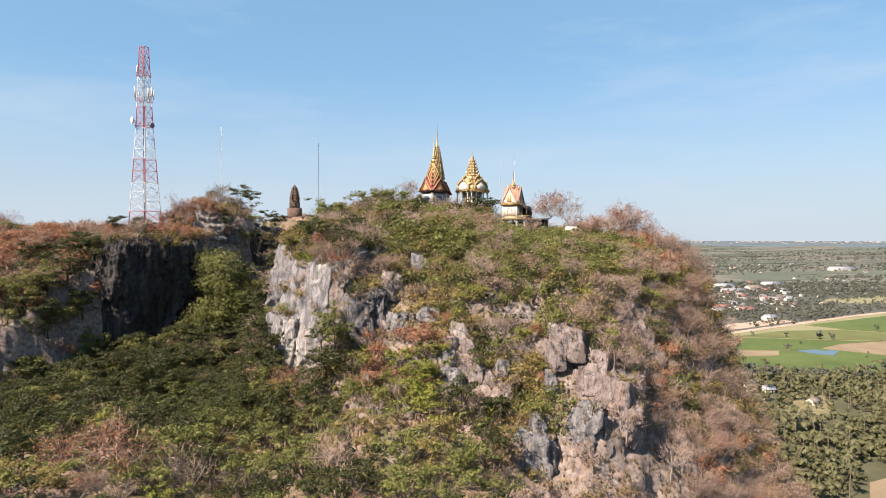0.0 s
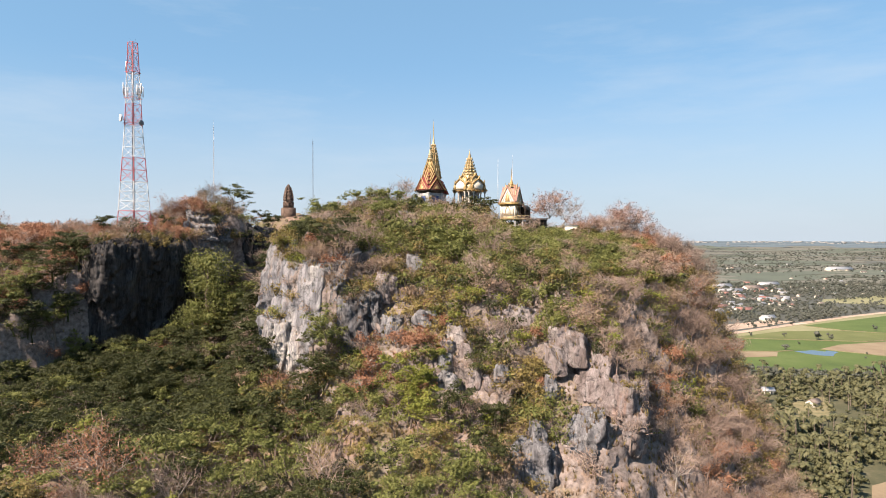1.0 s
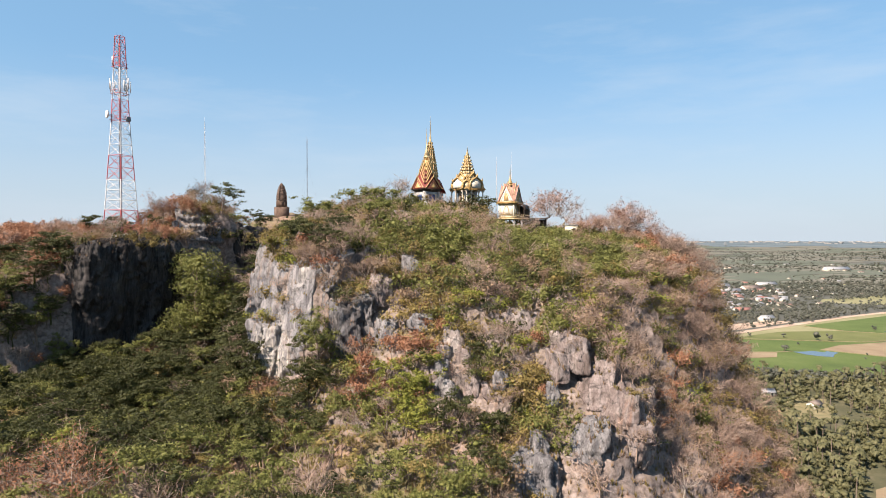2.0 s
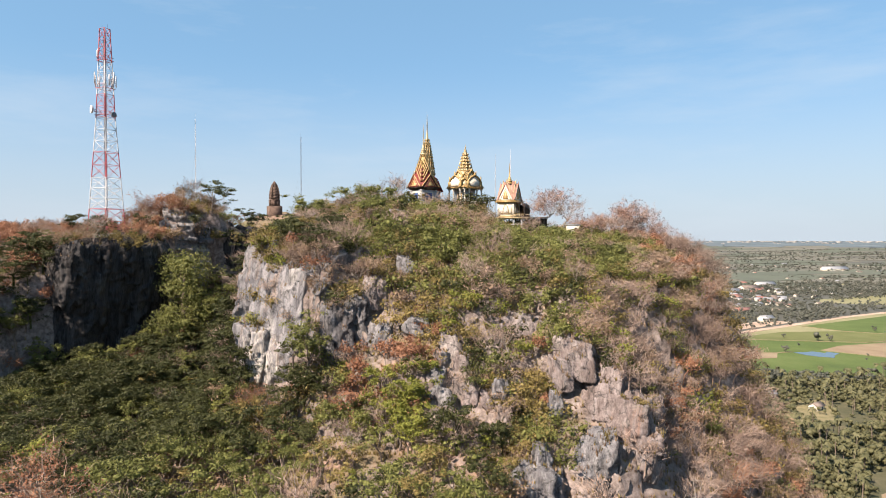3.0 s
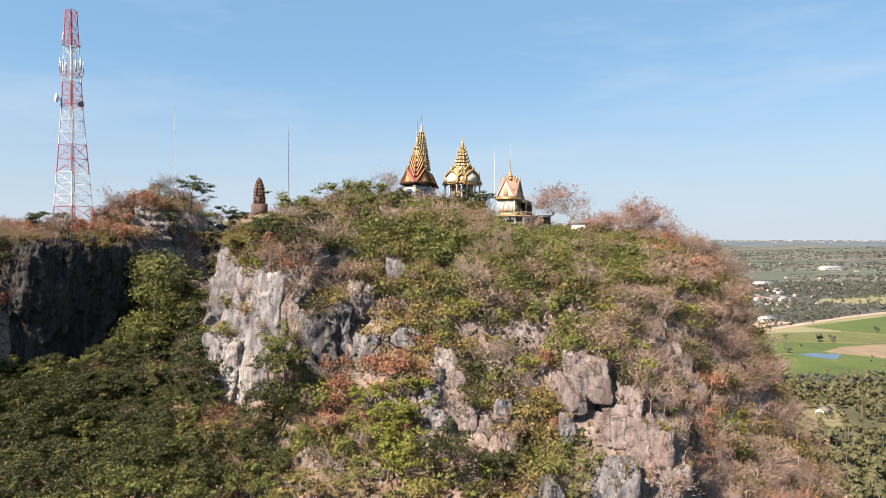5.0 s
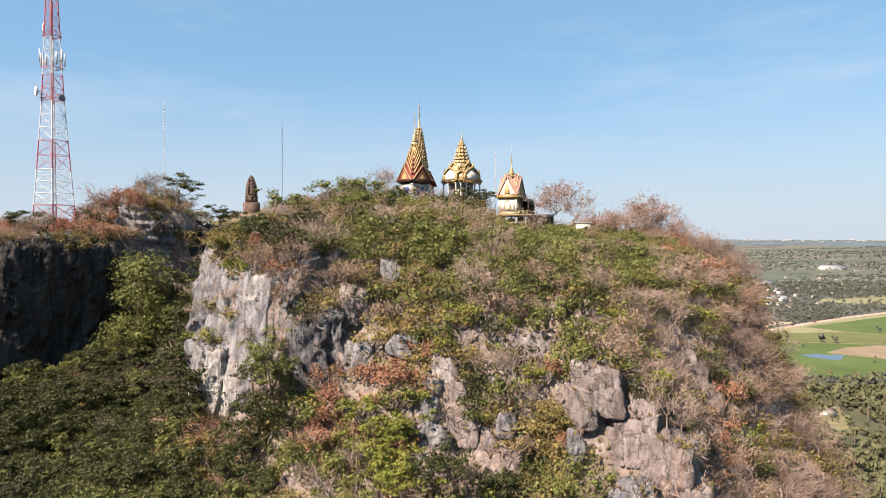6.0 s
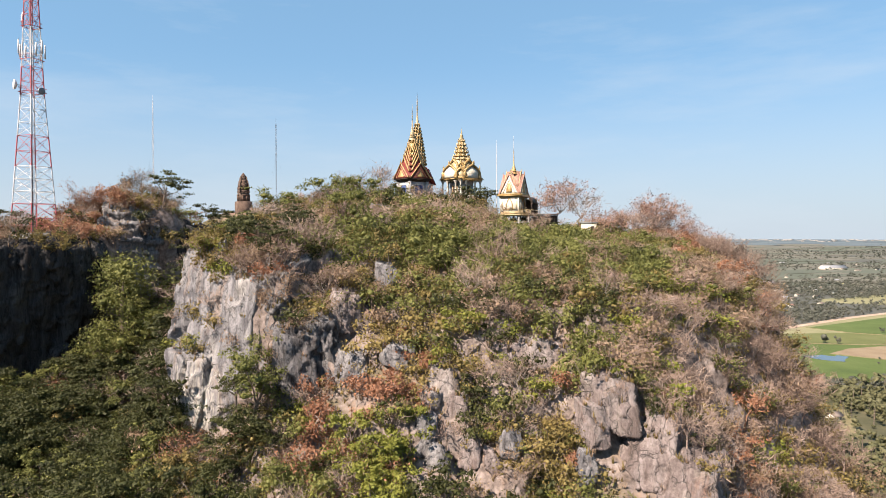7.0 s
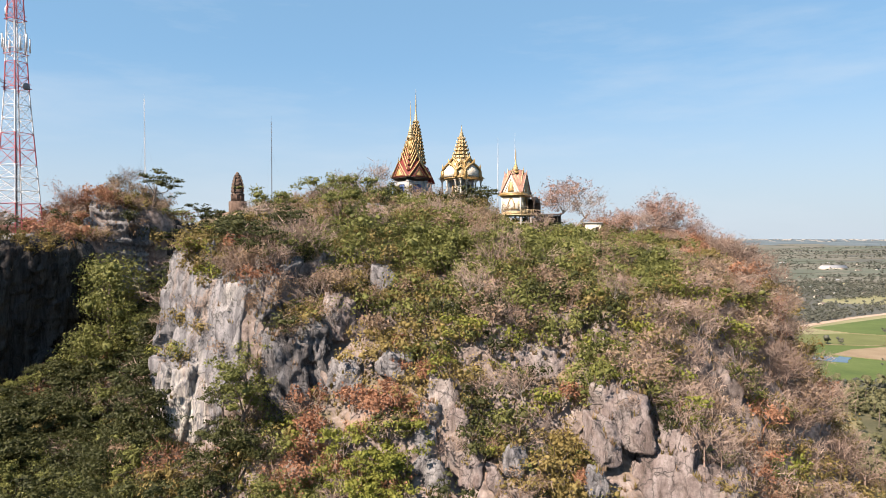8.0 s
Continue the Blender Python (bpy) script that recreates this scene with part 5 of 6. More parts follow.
# square shrine with stacked red and gold gables
T1 = Matrix.Translation((-3.2, 212.0, 0)) @ Matrix.Rotation(radians(38), 4, "Z")
shrine = empty("temple", T1, "square temple with stacked red and gold gables and a gilded spire", "temple", "hilltop temples")
part("plinth", solid([slab(7.4, 7.4, 125, 129.6), slab(6.8, 6.8, 129.6, 130.0)]), CONCRETE, shrine, "grey concrete plinth")
part("wall", solid([slab(5.4, 5.4, 130.0, 133.9)]), PLASTER, shrine, "grey white plastered walls")
part("cornice", solid([slab(5.8, 5.8, 133.4, 133.7), slab(6.3, 6.3, 133.7, 134.0), slab(7.0, 7.0, 134.0, 134.35)]), DARK_WOOD, shrine, "dark moulded eaves")
for k in range(4):
    fr, lf = door_leaf(2.7, 2.2, -2.72, 130.35)
    d = part("door", solid([moved(p, quarter(k)) for p in lf]), BLUE_DOOR, shrine, "closed blue panelled door")
    part("door_frame", solid([moved(p, quarter(k)) for p in fr]), CREAM, d)
    door_panels(2.7, 2.2, -2.72, 130.35, d, quarter(k), BLUE_DOOR)
    part("corner_pillar", solid([moved(p, quarter(k)) for p in (box_piece(-2.95, -2.3, -2.95, -2.3, 130, 133.5), box_piece(-3.05, -2.2, -3.05, -2.2, 133.1, 133.5), box_piece(-3.05, -2.2, -3.05, -2.2, 130, 130.3))]), PLASTER, shrine)
TIERS = [(6.4, 3.9, 3.6, 134.35), (4.3, 3.6, 2.6, 136.2), (3.6, 3.4, 2.15, 137.5), (2.9, 3.1, 1.75, 138.8), (2.2, 2.8, 1.3, 140.1), (1.5, 2.3, 0.9, 141.5)]
for n, (w, h, reach, z) in enumerate(TIERS):
    tone = RED_TILE if n < 4 else GOLD
    for k in range(4):
        q = quarter(k)
        roof = part("gable_roof", solid([moved(p, q) for p in gable_roof(w, h, -reach - 0.05, 0, z, 0.22)]), tone, shrine, "red tiled gable roof" if n < 4 else "gilded gable roof")
        part("tympanum", solid([moved(gable_panel(w * 0.92, h * 0.93, -reach, -reach + 0.25, z), q)]), RED_TILE if n < 4 else GOLD, roof)
        part("bargeboard", solid([moved(p, q) for p in barge(w, h, -reach - 0.1, z, 0.18 if n else 0.15, 0.3, 0, 0.6)]), GOLD, roof)
        if n == 0:
            part("relief", solid([moved(p, q) for p in (gable_panel(w * 0.45, h * 0.5, -reach - 0.07, -reach, z + 0.25), *barge(w * 0.62, h * 0.66, -reach - 0.06, z + 0.2, 0.09, 0.2, 0, 0.2))]), GOLD, roof, "gilded relief")
part("neck", solid([slab(1.9, 1.9, 141.0, 143.6), slab(1.4, 1.4, 143.6, 144.6)]), GOLD, shrine)
part("spire", solid([lathe(spire_profile(144.4, 153.9, 0.85, 5), 14)]), PALE_GOLD, shrine, "slender pale gold needle spire")

# tall scaled spire behind it
T1B = Matrix.Translation((-2.3, 230.0, 2.2)) @ Matrix.Rotation(radians(38), 4, "Z")
stupa = empty("stupa", T1B, "tall gilded spire with rows of scale ornaments and a needle", "temple", "hilltop temples")
part("base", solid([slab(6.4, 6.4, 120, 131.8), slab(6.9, 6.9, 131.8, 132.2), slab(5.2, 5.2, 132.2, 136)]), PLASTER, stupa, "grey white plastered storey")
part("lower_roof", solid([moved(p, quarter(k)) for k in range(4) for p in gable_roof(6.2, 4.6, -4.3, 0, 132.2, 0.3)]), RED_TILE, stupa, "red tiled cross roof")


def cone_radius(t):
    return 2.2 * (1 - t) ** 0.72 * (1 - 0.12 * t) + 0.32


CONE = [(cone_radius(t), 137.5 + 12.2 * t) for t in np.linspace(0, 1, 24)]
part("cone", solid([lathe(CONE, 20)]), GOLD, stupa, "gilded tapering cone")
for row in range(13):
    t = row / 13
    r, z = cone_radius(t), 137.8 + 12.2 * t
    count = max(8, int(20 - row))
    for k in range(count):
        a = 2 * math.pi * (k + 0.5 * (row % 2)) / count
        m = Matrix.Rotation(a, 4, "Z") @ Matrix.Translation((r - 0.05, 0, z))
        s = 0.95 * r * 6.28 / count / 2
        part("scale", solid([moved(tube([(0, 0, -0.1), (0.22, 0, 0.25), (0.12, 0, 0.75)], [s, s * 0.9, 0.03], 5), m)]), PALE_GOLD if row % 2 else GOLD, stupa)
part("needle", solid([lathe([(0.5, 149.2), (0.55, 149.8), (0.36, 150.0), (0.45, 150.6), (0.3, 150.8), (0.38, 151.4), (0.22, 151.7), (0.16, 153.5), (0.2, 153.6), (0.1, 156.5), (0.01, 158.8)], 12)]), PALE_GOLD, stupa, "gilded needle")

# round-arched shrine with a tiered crown
T2 = Matrix.Translation((10.0, 218.0, 0)) @ Matrix.Rotation(radians(40), 4, "Z")
hall = empty("temple", T2, "open white pillared temple with golden arched gables and tiered crown", "temple", "hilltop temples")
part("plinth", solid([slab(9.4, 9.4, 124, 129.6), slab(8.8, 8.8, 129.6, 130.2)]), CONCRETE, hall, "grey concrete plinth")
part("wall", solid([slab(4.6, 4.6, 130.2, 134.3)]), PLASTER, hall, "grey white inner walls")
for k in range(4):
    q = quarter(k)
    fr, lf = door_leaf(1.6, 2.5, -2.32, 130.3)
    d = part("door", solid([moved(p, q) for p in lf]), DARK_WOOD, hall, "dark closed wooden door")
    part("door_frame", solid([moved(p, q) for p in fr]), GOLD, d)
    for x in (-3.6, -1.6, 1.6):
        part("pillar", solid([moved(p, q @ Matrix.Translation((x, -3.6, 0))) for p in (lathe([(0.3, 130.2), (0.3, 130.6), (0.22, 130.75), (0.2, 133.4), (0.3, 133.7), (0.36, 134.0)], 10), slab(0.8, 0.8, 134.0, 134.3))]), CREAM, hall)
part("cornice", solid([slab(8.0, 8.0, 134.2, 134.5), slab(8.6, 8.6, 134.5, 134.75), slab(8.2, 8.2, 134.75, 135.1)]), GOLD, hall, "gilded moulded eaves")
part("roof_core", solid([lathe([(4.3, 135.0), (3.9, 136.0), (3.0, 137.6), (2.4, 139.0), (2.1, 140.6)], 24)]), PALE_GOLD, hall, "pale golden dome")
for n, (w, h, reach, z) in enumerate([(7.0, 3.5, 4.3, 134.9), (4.4, 3.1, 2.9, 136.8)]):
    for k in range(8):
        q = Matrix.Rotation(k * math.pi / 4, 4, "Z")
        ww, rr, zz = (w, reach, z) if k % 2 == 0 else (w * 0.5, reach * 1.1, z)
        hh = h if k % 2 == 0 else h * 0.72
        arch = part("arch_gable", solid([moved(gable_panel(ww * 0.75, hh * 0.95, -rr, -rr + 1.6, zz, 0.55), q)]), PALE_GOLD if n or k % 2 else CREAM, hall, "pale golden arched gable" if n or k % 2 else "cream arched gable")
        part("arch_border", solid([moved(p, q) for p in barge(ww * 0.78, hh, -rr - 0.08, zz, 0.32, 0.3, 0.55, 0.6)]), GOLD, arch, "gilded arched border")
part("crown_core", solid([lathe([(2.0, 138.6), (1.85, 140.6), (1.3, 143.2), (0.7, 145.4)], 20)]), GOLD, hall, "gilded core of the crown")
for row in range(6):
    t = row / 6
    r, z = 1.75 * (1 - t) ** 0.9 + 0.55, 139.3 + 1.0 * row
    tier = part("crown_tier", solid([lathe([(r * 0.86, z), (r * 0.9, z + 0.5), (r * 1.06, z + 0.62), (r * 1.06, z + 0.8), (r * 0.8, z + 0.95), (r * 0.74, z + 1.25)], 20)]), GOLD, hall)
    for k in range(12):
        m = Matrix.Rotation(2 * math.pi * k / 12, 4, "Z") @ Matrix.Translation((r * 1.0, 0, z + 0.75))
        part("antefix", solid([moved(tube([(0, 0, 0), (0.1, 0, 0.3), (0.0, 0, 0.75)], [0.2 * r / 2 + 0.1, 0.15 * r / 2 + 0.06, 0.02], 4), m)]), PALE_GOLD, tier)
part("finial", solid([lathe([(0.75, 145.1), (0.6, 145.6), (0.7, 145.8), (0.4, 146.3), (0.5, 146.5), (0.2, 147.1), (0.24, 147.3), (0.1, 148.0), (0.01, 148.8)], 12)]), PALE_GOLD, hall)

# small pavilion on stilts
T3 = Matrix.Translation((22.6, 205.0, 0)) @ Matrix.Rotation(radians(-32), 4, "Z")
pav = empty("pavilion", T3, "small cream pavilion on concrete stilts with pink and gold gables", "temple", "hilltop temples")
for x in (-2.6, 0, 2.6, 5.2):
    for y in (-2.6, 0, 2.6):
        part("stilt", solid([box_piece(x - 0.17, x + 0.17, y - 0.17, y + 0.17, 117.5, 124.5)]), CONCRETE, pav)
for y in (-2.6, 2.6):
    part("tie_beam", solid([box_piece(-2.6, 5.2, y - 0.12, y + 0.12, 122.6, 122.9)]), CONCRETE, pav)
part("floor_slab", solid([box_piece(-3.1, 6.2, -3.1, 3.1, 124.4, 124.8), box_piece(-3.25, 6.3, -3.25, 3.25, 124.6, 124.75)]), PALE_GOLD, pav, "yellow edged floor slab")
part("wall", solid([slab(5.0, 5.0, 124.8, 129.2)]), CREAM, pav, "cream plastered walls")
part("dado", solid([slab(5.12, 5.12, 124.8, 125.5)]), PALE_GOLD, pav, "yellow painted dado")
for k in range(4):
    q = quarter(k)
    win = part("window", solid([moved(gable_panel(1.5, 2.6, -2.56, -2.45, 126.1, 0.5), q)]), PLASTER if k else CREAM, pav, "arched window panel")
    part("window_frame", solid([moved(p, q) for p in barge(1.7, 2.7, -2.6, 126.1, 0.1, 0.1, 0.5, 0.15)] + [moved(box_piece(-1.9, 1.9, -2.62, -2.5, 125.95, 126.1), q)]), GOLD, win)
    part("relief_panel", solid([moved(p, q) for p in (gable_panel(3.0, 0.9, -2.55, -2.5, 126.1), box_piece(-2.0, -1.85, -2.58, -2.5, 126.1, 128.0), box_piece(1.85, 2.0, -2.58, -2.5, 126.1, 128.0))]), PALE_GOLD, pav, "yellow painted relief of temples")
    part("corner_pillar", solid([moved(box_piece(-2.62, -2.3, -2.62, -2.3, 124.8, 129.2), q)]), CREAM, pav)
part("eaves", solid([slab(5.6, 5.6, 129.0, 129.3), slab(6.3, 6.3, 129.3, 129.55), slab(5.9, 5.9, 129.55, 129.9)]), GOLD, pav, "gilded moulded eaves")
for n, (w, h, reach, z) in enumerate([(5.2, 4.9, 2.75, 129.9), (3.0, 3.6, 1.9, 131.9)]):
    for k in range(4):
        q = quarter(k)
        roof = part("gable_roof", solid([moved(p, q) for p in gable_roof(w, h, -reach - 0.05, 0, z, 0.2)]), PINK_TILE, pav, "faded pink tiled gable roof")
        part("tympanum", solid([moved(gable_panel(w * 0.92, h * 0.93, -reach, -reach + 0.25, z), q)]), CREAM, roof, "cream tympanum")
        part("relief", solid([moved(p, q) for p in (gable_panel(w * 0.3, h * 0.5, -reach - 0.06, -reach, z + 0.3, 0.4), *barge(w * 0.66, h * 0.66, -reach - 0.04, z + 0.15, 0.06, 0.1, 0, 0.15))]), GOLD, roof)
        part("bargeboard", solid([moved(p, q) for p in barge(w, h, -reach - 0.1, z, 0.15, 0.3, 0, 0.45)]), PALE_GOLD if n else PINK_TILE, roof)
part("spire", solid([lathe(spire_profile(134.9, 141.2, 0.9, 4), 14)]), GOLD, pav, "small gilded needle spire")
porch = part("porch_roof", solid([tube([(2.6, -1.9, 129.4), (4.6, -1.9, 129.2), (5.6, -1.9, 128.4), (5.9, -1.9, 127.2)], [0.1] * 4, 5)] + [moved(box_piece(0, 2.2, -2.0, 2.0, 0, 0.12), Matrix.Translation((2.6, 0, 129.2)) @ Matrix.Rotation(radians(8), 4, "Y")), moved(box_piece(0, 1.8, -2.0, 2.0, 0, 0.12), Matrix.Translation((4.7, 0, 128.95)) @ Matrix.Rotation(radians(58), 4, "Y"))]), DARK_WOOD, pav, "dark rounded porch roof")
for y in (-1.9, 1.9):
    part("porch_post", solid([box_piece(5.5, 5.7, y - 0.1, y + 0.1, 124.8, 127.6)]), DARK_WOOD, pav)
part("porch_wall", solid([box_piece(2.6, 5.6, 1.7, 1.85, 124.8, 128.6)]), DARK_WOOD, pav, "dark boarded porch wall")
rail = [box_piece(2.6, 6.1, -3.05, -2.95, 125.7, 125.8), box_piece(6.0, 6.1, -3.05, 3.05, 125.7, 125.8)]
rail += [box_piece(x - 0.04, x + 0.04, -3.04, -2.96, 124.8, 125.7) for x in np.arange(2.7, 6.1, 0.35)]
part("railing", solid(rail), PALE_GOLD, pav, "yellow porch railing")

# dark brick-built tower shrine on the far ridge
pras = empty("tower_shrine", Matrix.Translation((-60, 255, 0)) @ Matrix.Rotation(radians(30), 4, "Z"), "weathered dark brown tower shrine with stepped storeys on the ridge", "temple")
part("plinth", solid([slab(4.6, 4.6, 124, 130.6)]), SANDSTONE, pras)
part("cella", solid([slab(3.0, 3.0, 130.6, 133.4)] + [moved(box_piece(-0.8, 0.8, -1.85, -1.4, 130.6, 133.0), quarter(k)) for k in range(4)]), SANDSTONE, pras)
for k in range(4):
    part("doorway", solid([moved(p, quarter(k)) for p in (box_piece(-0.75, -0.45, -1.95, -1.8, 130.6, 132.6), box_piece(0.45, 0.75, -1.95, -1.8, 130.6, 132.6), box_piece(-0.85, 0.85, -1.98, -1.8, 132.5, 132.9))]), SANDSTONE, pras)
for n in range(5):
    w, z = (3.3, 3.2, 2.95, 2.5, 1.9)[n], 133.4 + 1.05 * n
    tier = part("storey", solid([slab(w, w, z, z + 0.25), slab(w * 0.86, w * 0.86, z + 0.25, z + 1.05), slab(w * 0.55, w * 0.98, z + 0.1, z + 0.9), slab(w * 0.98, w * 0.55, z + 0.1, z + 0.9)]), SANDSTONE, pras)
    for k in range(4):
        part("antefix", solid([moved(tube([(w * 0.46, w * 0.46, z + 0.2), (w * 0.46, w * 0.46, z + 0.7), (w * 0.4, w * 0.4, z + 1.3)], [0.22, 0.18, 0.03], 5), quarter(k))]), SANDSTONE, tier)
part("crown", solid([lathe([(0.85, 138.6), (0.95, 138.9), (0.6, 139.25), (0.6, 139.5), (0.3, 139.8), (0.05, 140.0)], 10)]), SANDSTONE, pras)

# small white hut among the trees
hut = empty("hut", Matrix.Translation((41, 202, 0)) @ Matrix.Rotation(radians(-20), 4, "Z"), "small white hut with a dark window among dry trees", "house")
part("wall", solid([slab(3.6, 2.6, 117.5, 122.6)]), CREAM, hut)
part("roof", solid([slab(4.2, 3.2, 122.6, 122.85)]), CONCRETE, hut, "flat concrete roof")
part("window", solid([box_piece(0.6, 1.4, -1.36, -1.28, 120.7, 121.8)]), DARK_WOOD, hut, "dark window")

# dark open shed beside the pavilion
shed = empty("shed", Matrix.Translation((31.5, 208, 0)) @ Matrix.Rotation(radians(-25), 4, "Z"), "low dark open shed beside the pavilion", "shed")
part("platform", solid([slab(5.4, 3.6, 118, 122.4)]), CONCRETE, shed, "grey concrete platform")
for x in (-2.4, 0, 2.4):
    for y in (-1.5, 1.5):
        part("post", solid([box_piece(x - 0.09, x + 0.09, y - 0.09, y + 0.09, 122.4, 124.8)]), DARK_WOOD, shed)
part("back_wall", solid([box_piece(-2.5, 2.5, 1.4, 1.55, 122.4, 124.6)]), DARK_WOOD, shed, "dark boarded wall")
part("roof", solid([moved(box_piece(-3.0, 3.0, -2.1, 2.1, 0, 0.12), Matrix.Translation((0, 0, 124.8)) @ Matrix.Rotation(radians(7), 4, "X"))]), DARK_WOOD, shed, "dark flat roof")


# ---- fields, road, village ----
def patch(name, outline, material, lift, label, category="field", kind="structure"):
    """A flat field with a raised rim of earth's height, from its outline."""
    n = len(outline)
    P = np.array(outline, float)
    z = ground_z(P[:, 0], P[:, 1])
    top = np.column_stack([P, z + lift])
    bm = bmesh.new()
    a = [bm.verts.new(p) for p in top]
    b = [bm.verts.new(p - np.array((0, 0, lift + 0.3))) for p in top]
    bm.faces.new(a)
    for k in range(n):
        bm.faces.new((a[k], b[k], b[(k + 1) % n], a[(k + 1) % n]))
    bmesh.ops.recalc_face_normals(bm, faces=bm.faces)
    ob = part(name, bm, material)
    return tagged(ob, label, category, kind=kind)


def strip(points, width):
    """The outline of a band along a line."""
    P = np.array(points, float)
    d = np.gradient(P, axis=0)
    d /= np.linalg.norm(d, axis=1, keepdims=True)
    s = np.stack([-d[:, 1], d[:, 0]], 1) * width / 2
    return np.concatenate([P + s, (P - s)[::-1]])


GRASS = mottled("young_rice", [(0.3, (0.058, 0.090, 0.020)), (0.5, (0.090, 0.129, 0.028)), (0.7, (0.129, 0.160, 0.047))], 0.02, 0.9, 0, fine=20)
GRASS2 = mottled("pale_rice", [(0.3, (0.096, 0.112, 0.034)), (0.5, (0.136, 0.148, 0.046)), (0.7, (0.168, 0.172, 0.068))], 0.025, 0.9, 0, fine=20)
STUBBLE = mottled("stubble", [(0.3, (0.188, 0.135, 0.083)), (0.5, (0.270, 0.203, 0.128)), (0.7, (0.315, 0.255, 0.165))], 0.03, 0.95, 0, fine=20)
DRYGRASS = mottled("dry_grass", [(0.3, (0.17, 0.175, 0.08)), (0.5, (0.25, 0.24, 0.125)), (0.7, (0.32, 0.29, 0.17))], 0.015, 0.95, 0, fine=20)
DIRT = mottled("laterite_dirt", [(0.3, (0.36, 0.25, 0.18)), (0.5, (0.48, 0.36, 0.27)), (0.7, (0.56, 0.45, 0.36))], 0.05, 0.95, 0, fine=12)
BUND = mottled("field_bank", [(0.3, (0.14, 0.13, 0.06)), (0.7, (0.30, 0.25, 0.14))], 0.2, 0.95, 0)
WATER, WN, WL, WP = shader("pond_water", 0.06, 0, 0.5)
WP.inputs["Base Color"].default_value = (0.05, 0.07, 0.08, 1)
patch("field", [(205, 560), (340, 545), (420, 520), (640, 560), (700, 700), (640, 745), (480, 720), (330, 758), (240, 745)], GRASS, 0.12, "bright green rice field on the plain")
patch("field", [(338, 749), (405, 737), (480, 722), (560, 772), (506, 806), (430, 800)], GRASS2, 0.2, "pale green rice field on the plain")
patch("field", [(486, 850), (515, 806), (565, 776), (700, 800), (800, 960), (690, 966)], GRASS, 0.16, "bright green rice field beside the road")
patch("field", [(403, 673), (440, 700), (560, 735), (700, 745), (690, 650), (450, 632)], STUBBLE, 0.28, "brown harvested field of stubble")
patch("field", [(262, 662), (349, 657), (335, 632), (262, 622)], STUBBLE, 0.28, "brown harvested field of stubble")
patch("field", [(505, 806), (560, 775), (700, 800), (705, 760), (560, 745), (470, 722)], GRASS2, 0.24, "pale green rice field on the plain")
patch("pond", [(368, 661), (372, 646), (380, 637), (392, 632), (398, 642), (411, 655), (404, 664), (398, 657), (390, 666), (380, 662)], WATER, 0.34, "small pond of still water in the rice field", "pond")
patch("pond", [(560, 800), (600, 812), (650, 815), (660, 800), (610, 792)], WATER, 0.34, "small pond of still water in the rice field", "pond")
for k, line in enumerate([[(338, 747), (405, 735), (480, 720), (560, 742), (700, 752)], [(486, 850), (512, 806), (562, 774), (640, 745)], [(403, 672), (448, 630), (470, 580)], [(262, 664), (349, 659), (368, 664)]]):
    patch("field_bank", strip(line, 3.0), BUND, 0.55, "narrow earth bank between fields", "bank")
patch("road", strip([(255, 735), (300, 752), (359, 782), (433, 831), (517, 886), (605, 945), (692, 992), (900, 1105), (1200, 1290)], 11), DIRT, 0.4, "pale reddish dirt road across the plain", "road")
patch("field", [(330, 785), (425, 842), (500, 892), (470, 905), (390, 862), (320, 812)], DIRT, 0.3, "bare trampled yard beside the road", "yard")
patch("field", [(248, 741), (300, 757), (359, 776), (433, 824), (484, 850), (512, 806), (430, 800), (338, 749)], DRYGRASS, 0.1, "dry grass verge beside the dirt road")
patch("field", strip([(433, 815), (517, 868), (605, 927), (692, 974), (900, 1085)], 24), DRYGRASS, 0.11, "dry grass verge along the dirt road")
patch("field", [(690, 1150), (731, 1210), (1000, 1330), (1120, 1290), (900, 1130), (780, 1110)], DRYGRASS, 0.2, "dry grass field behind the village")
patch("field", [(885, 1475), (961, 1605), (1220, 1760), (1400, 1760), (1200, 1500)], DRYGRASS, 0.2, "dry grass field behind the village")
patch("field", [(182, 268), (206, 304), (262, 330), (275, 310), (240, 280)], STUBBLE, 0.3, "bare dirt clearing beside the palms", "yard")
patch("field", [(225, 395), (262, 420), (285, 470), (262, 475), (232, 440)], BUND, 0.25, "pale dirt yard among the palms", "yard")
RF = np.random.default_rng(5)
# far fields in bluish grey, their haze put into the base colour
HAZED_GREEN = mottled("hazed_green_field", [(0.3, (0.088, 0.102, 0.076)), (0.7, (0.13, 0.145, 0.108))], 0.01, 0.95, 0, fine=14)
HAZED_TAN = mottled("hazed_dry_field", [(0.3, (0.13, 0.128, 0.104)), (0.7, (0.19, 0.18, 0.145))], 0.01, 0.95, 0, fine=14)
TONES = [(HAZED_GREEN, "pale green far field"), (HAZED_TAN, "dry grass far field"), (HAZED_TAN, "brown stubble far field"), (HAZED_GREEN, "green far field"), (HAZED_TAN, "dry grass far field")]
for k in range(150):
    r = RF.uniform(1650, 4100)
    b = RF.uniform(0.30, 0.80)
    x, y = r * math.sin(math.atan(b)), r * math.cos(math.atan(b))
    w, d, a = RF.uniform(90, 380), RF.uniform(50, 170), RF.uniform(-0.5, 0.3)
    c, s = math.cos(a), math.sin(a)
    m, text = TONES[int(RF.integers(5))]
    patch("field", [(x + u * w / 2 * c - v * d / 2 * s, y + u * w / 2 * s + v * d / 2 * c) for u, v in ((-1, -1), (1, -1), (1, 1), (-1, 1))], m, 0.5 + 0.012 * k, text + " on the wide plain")

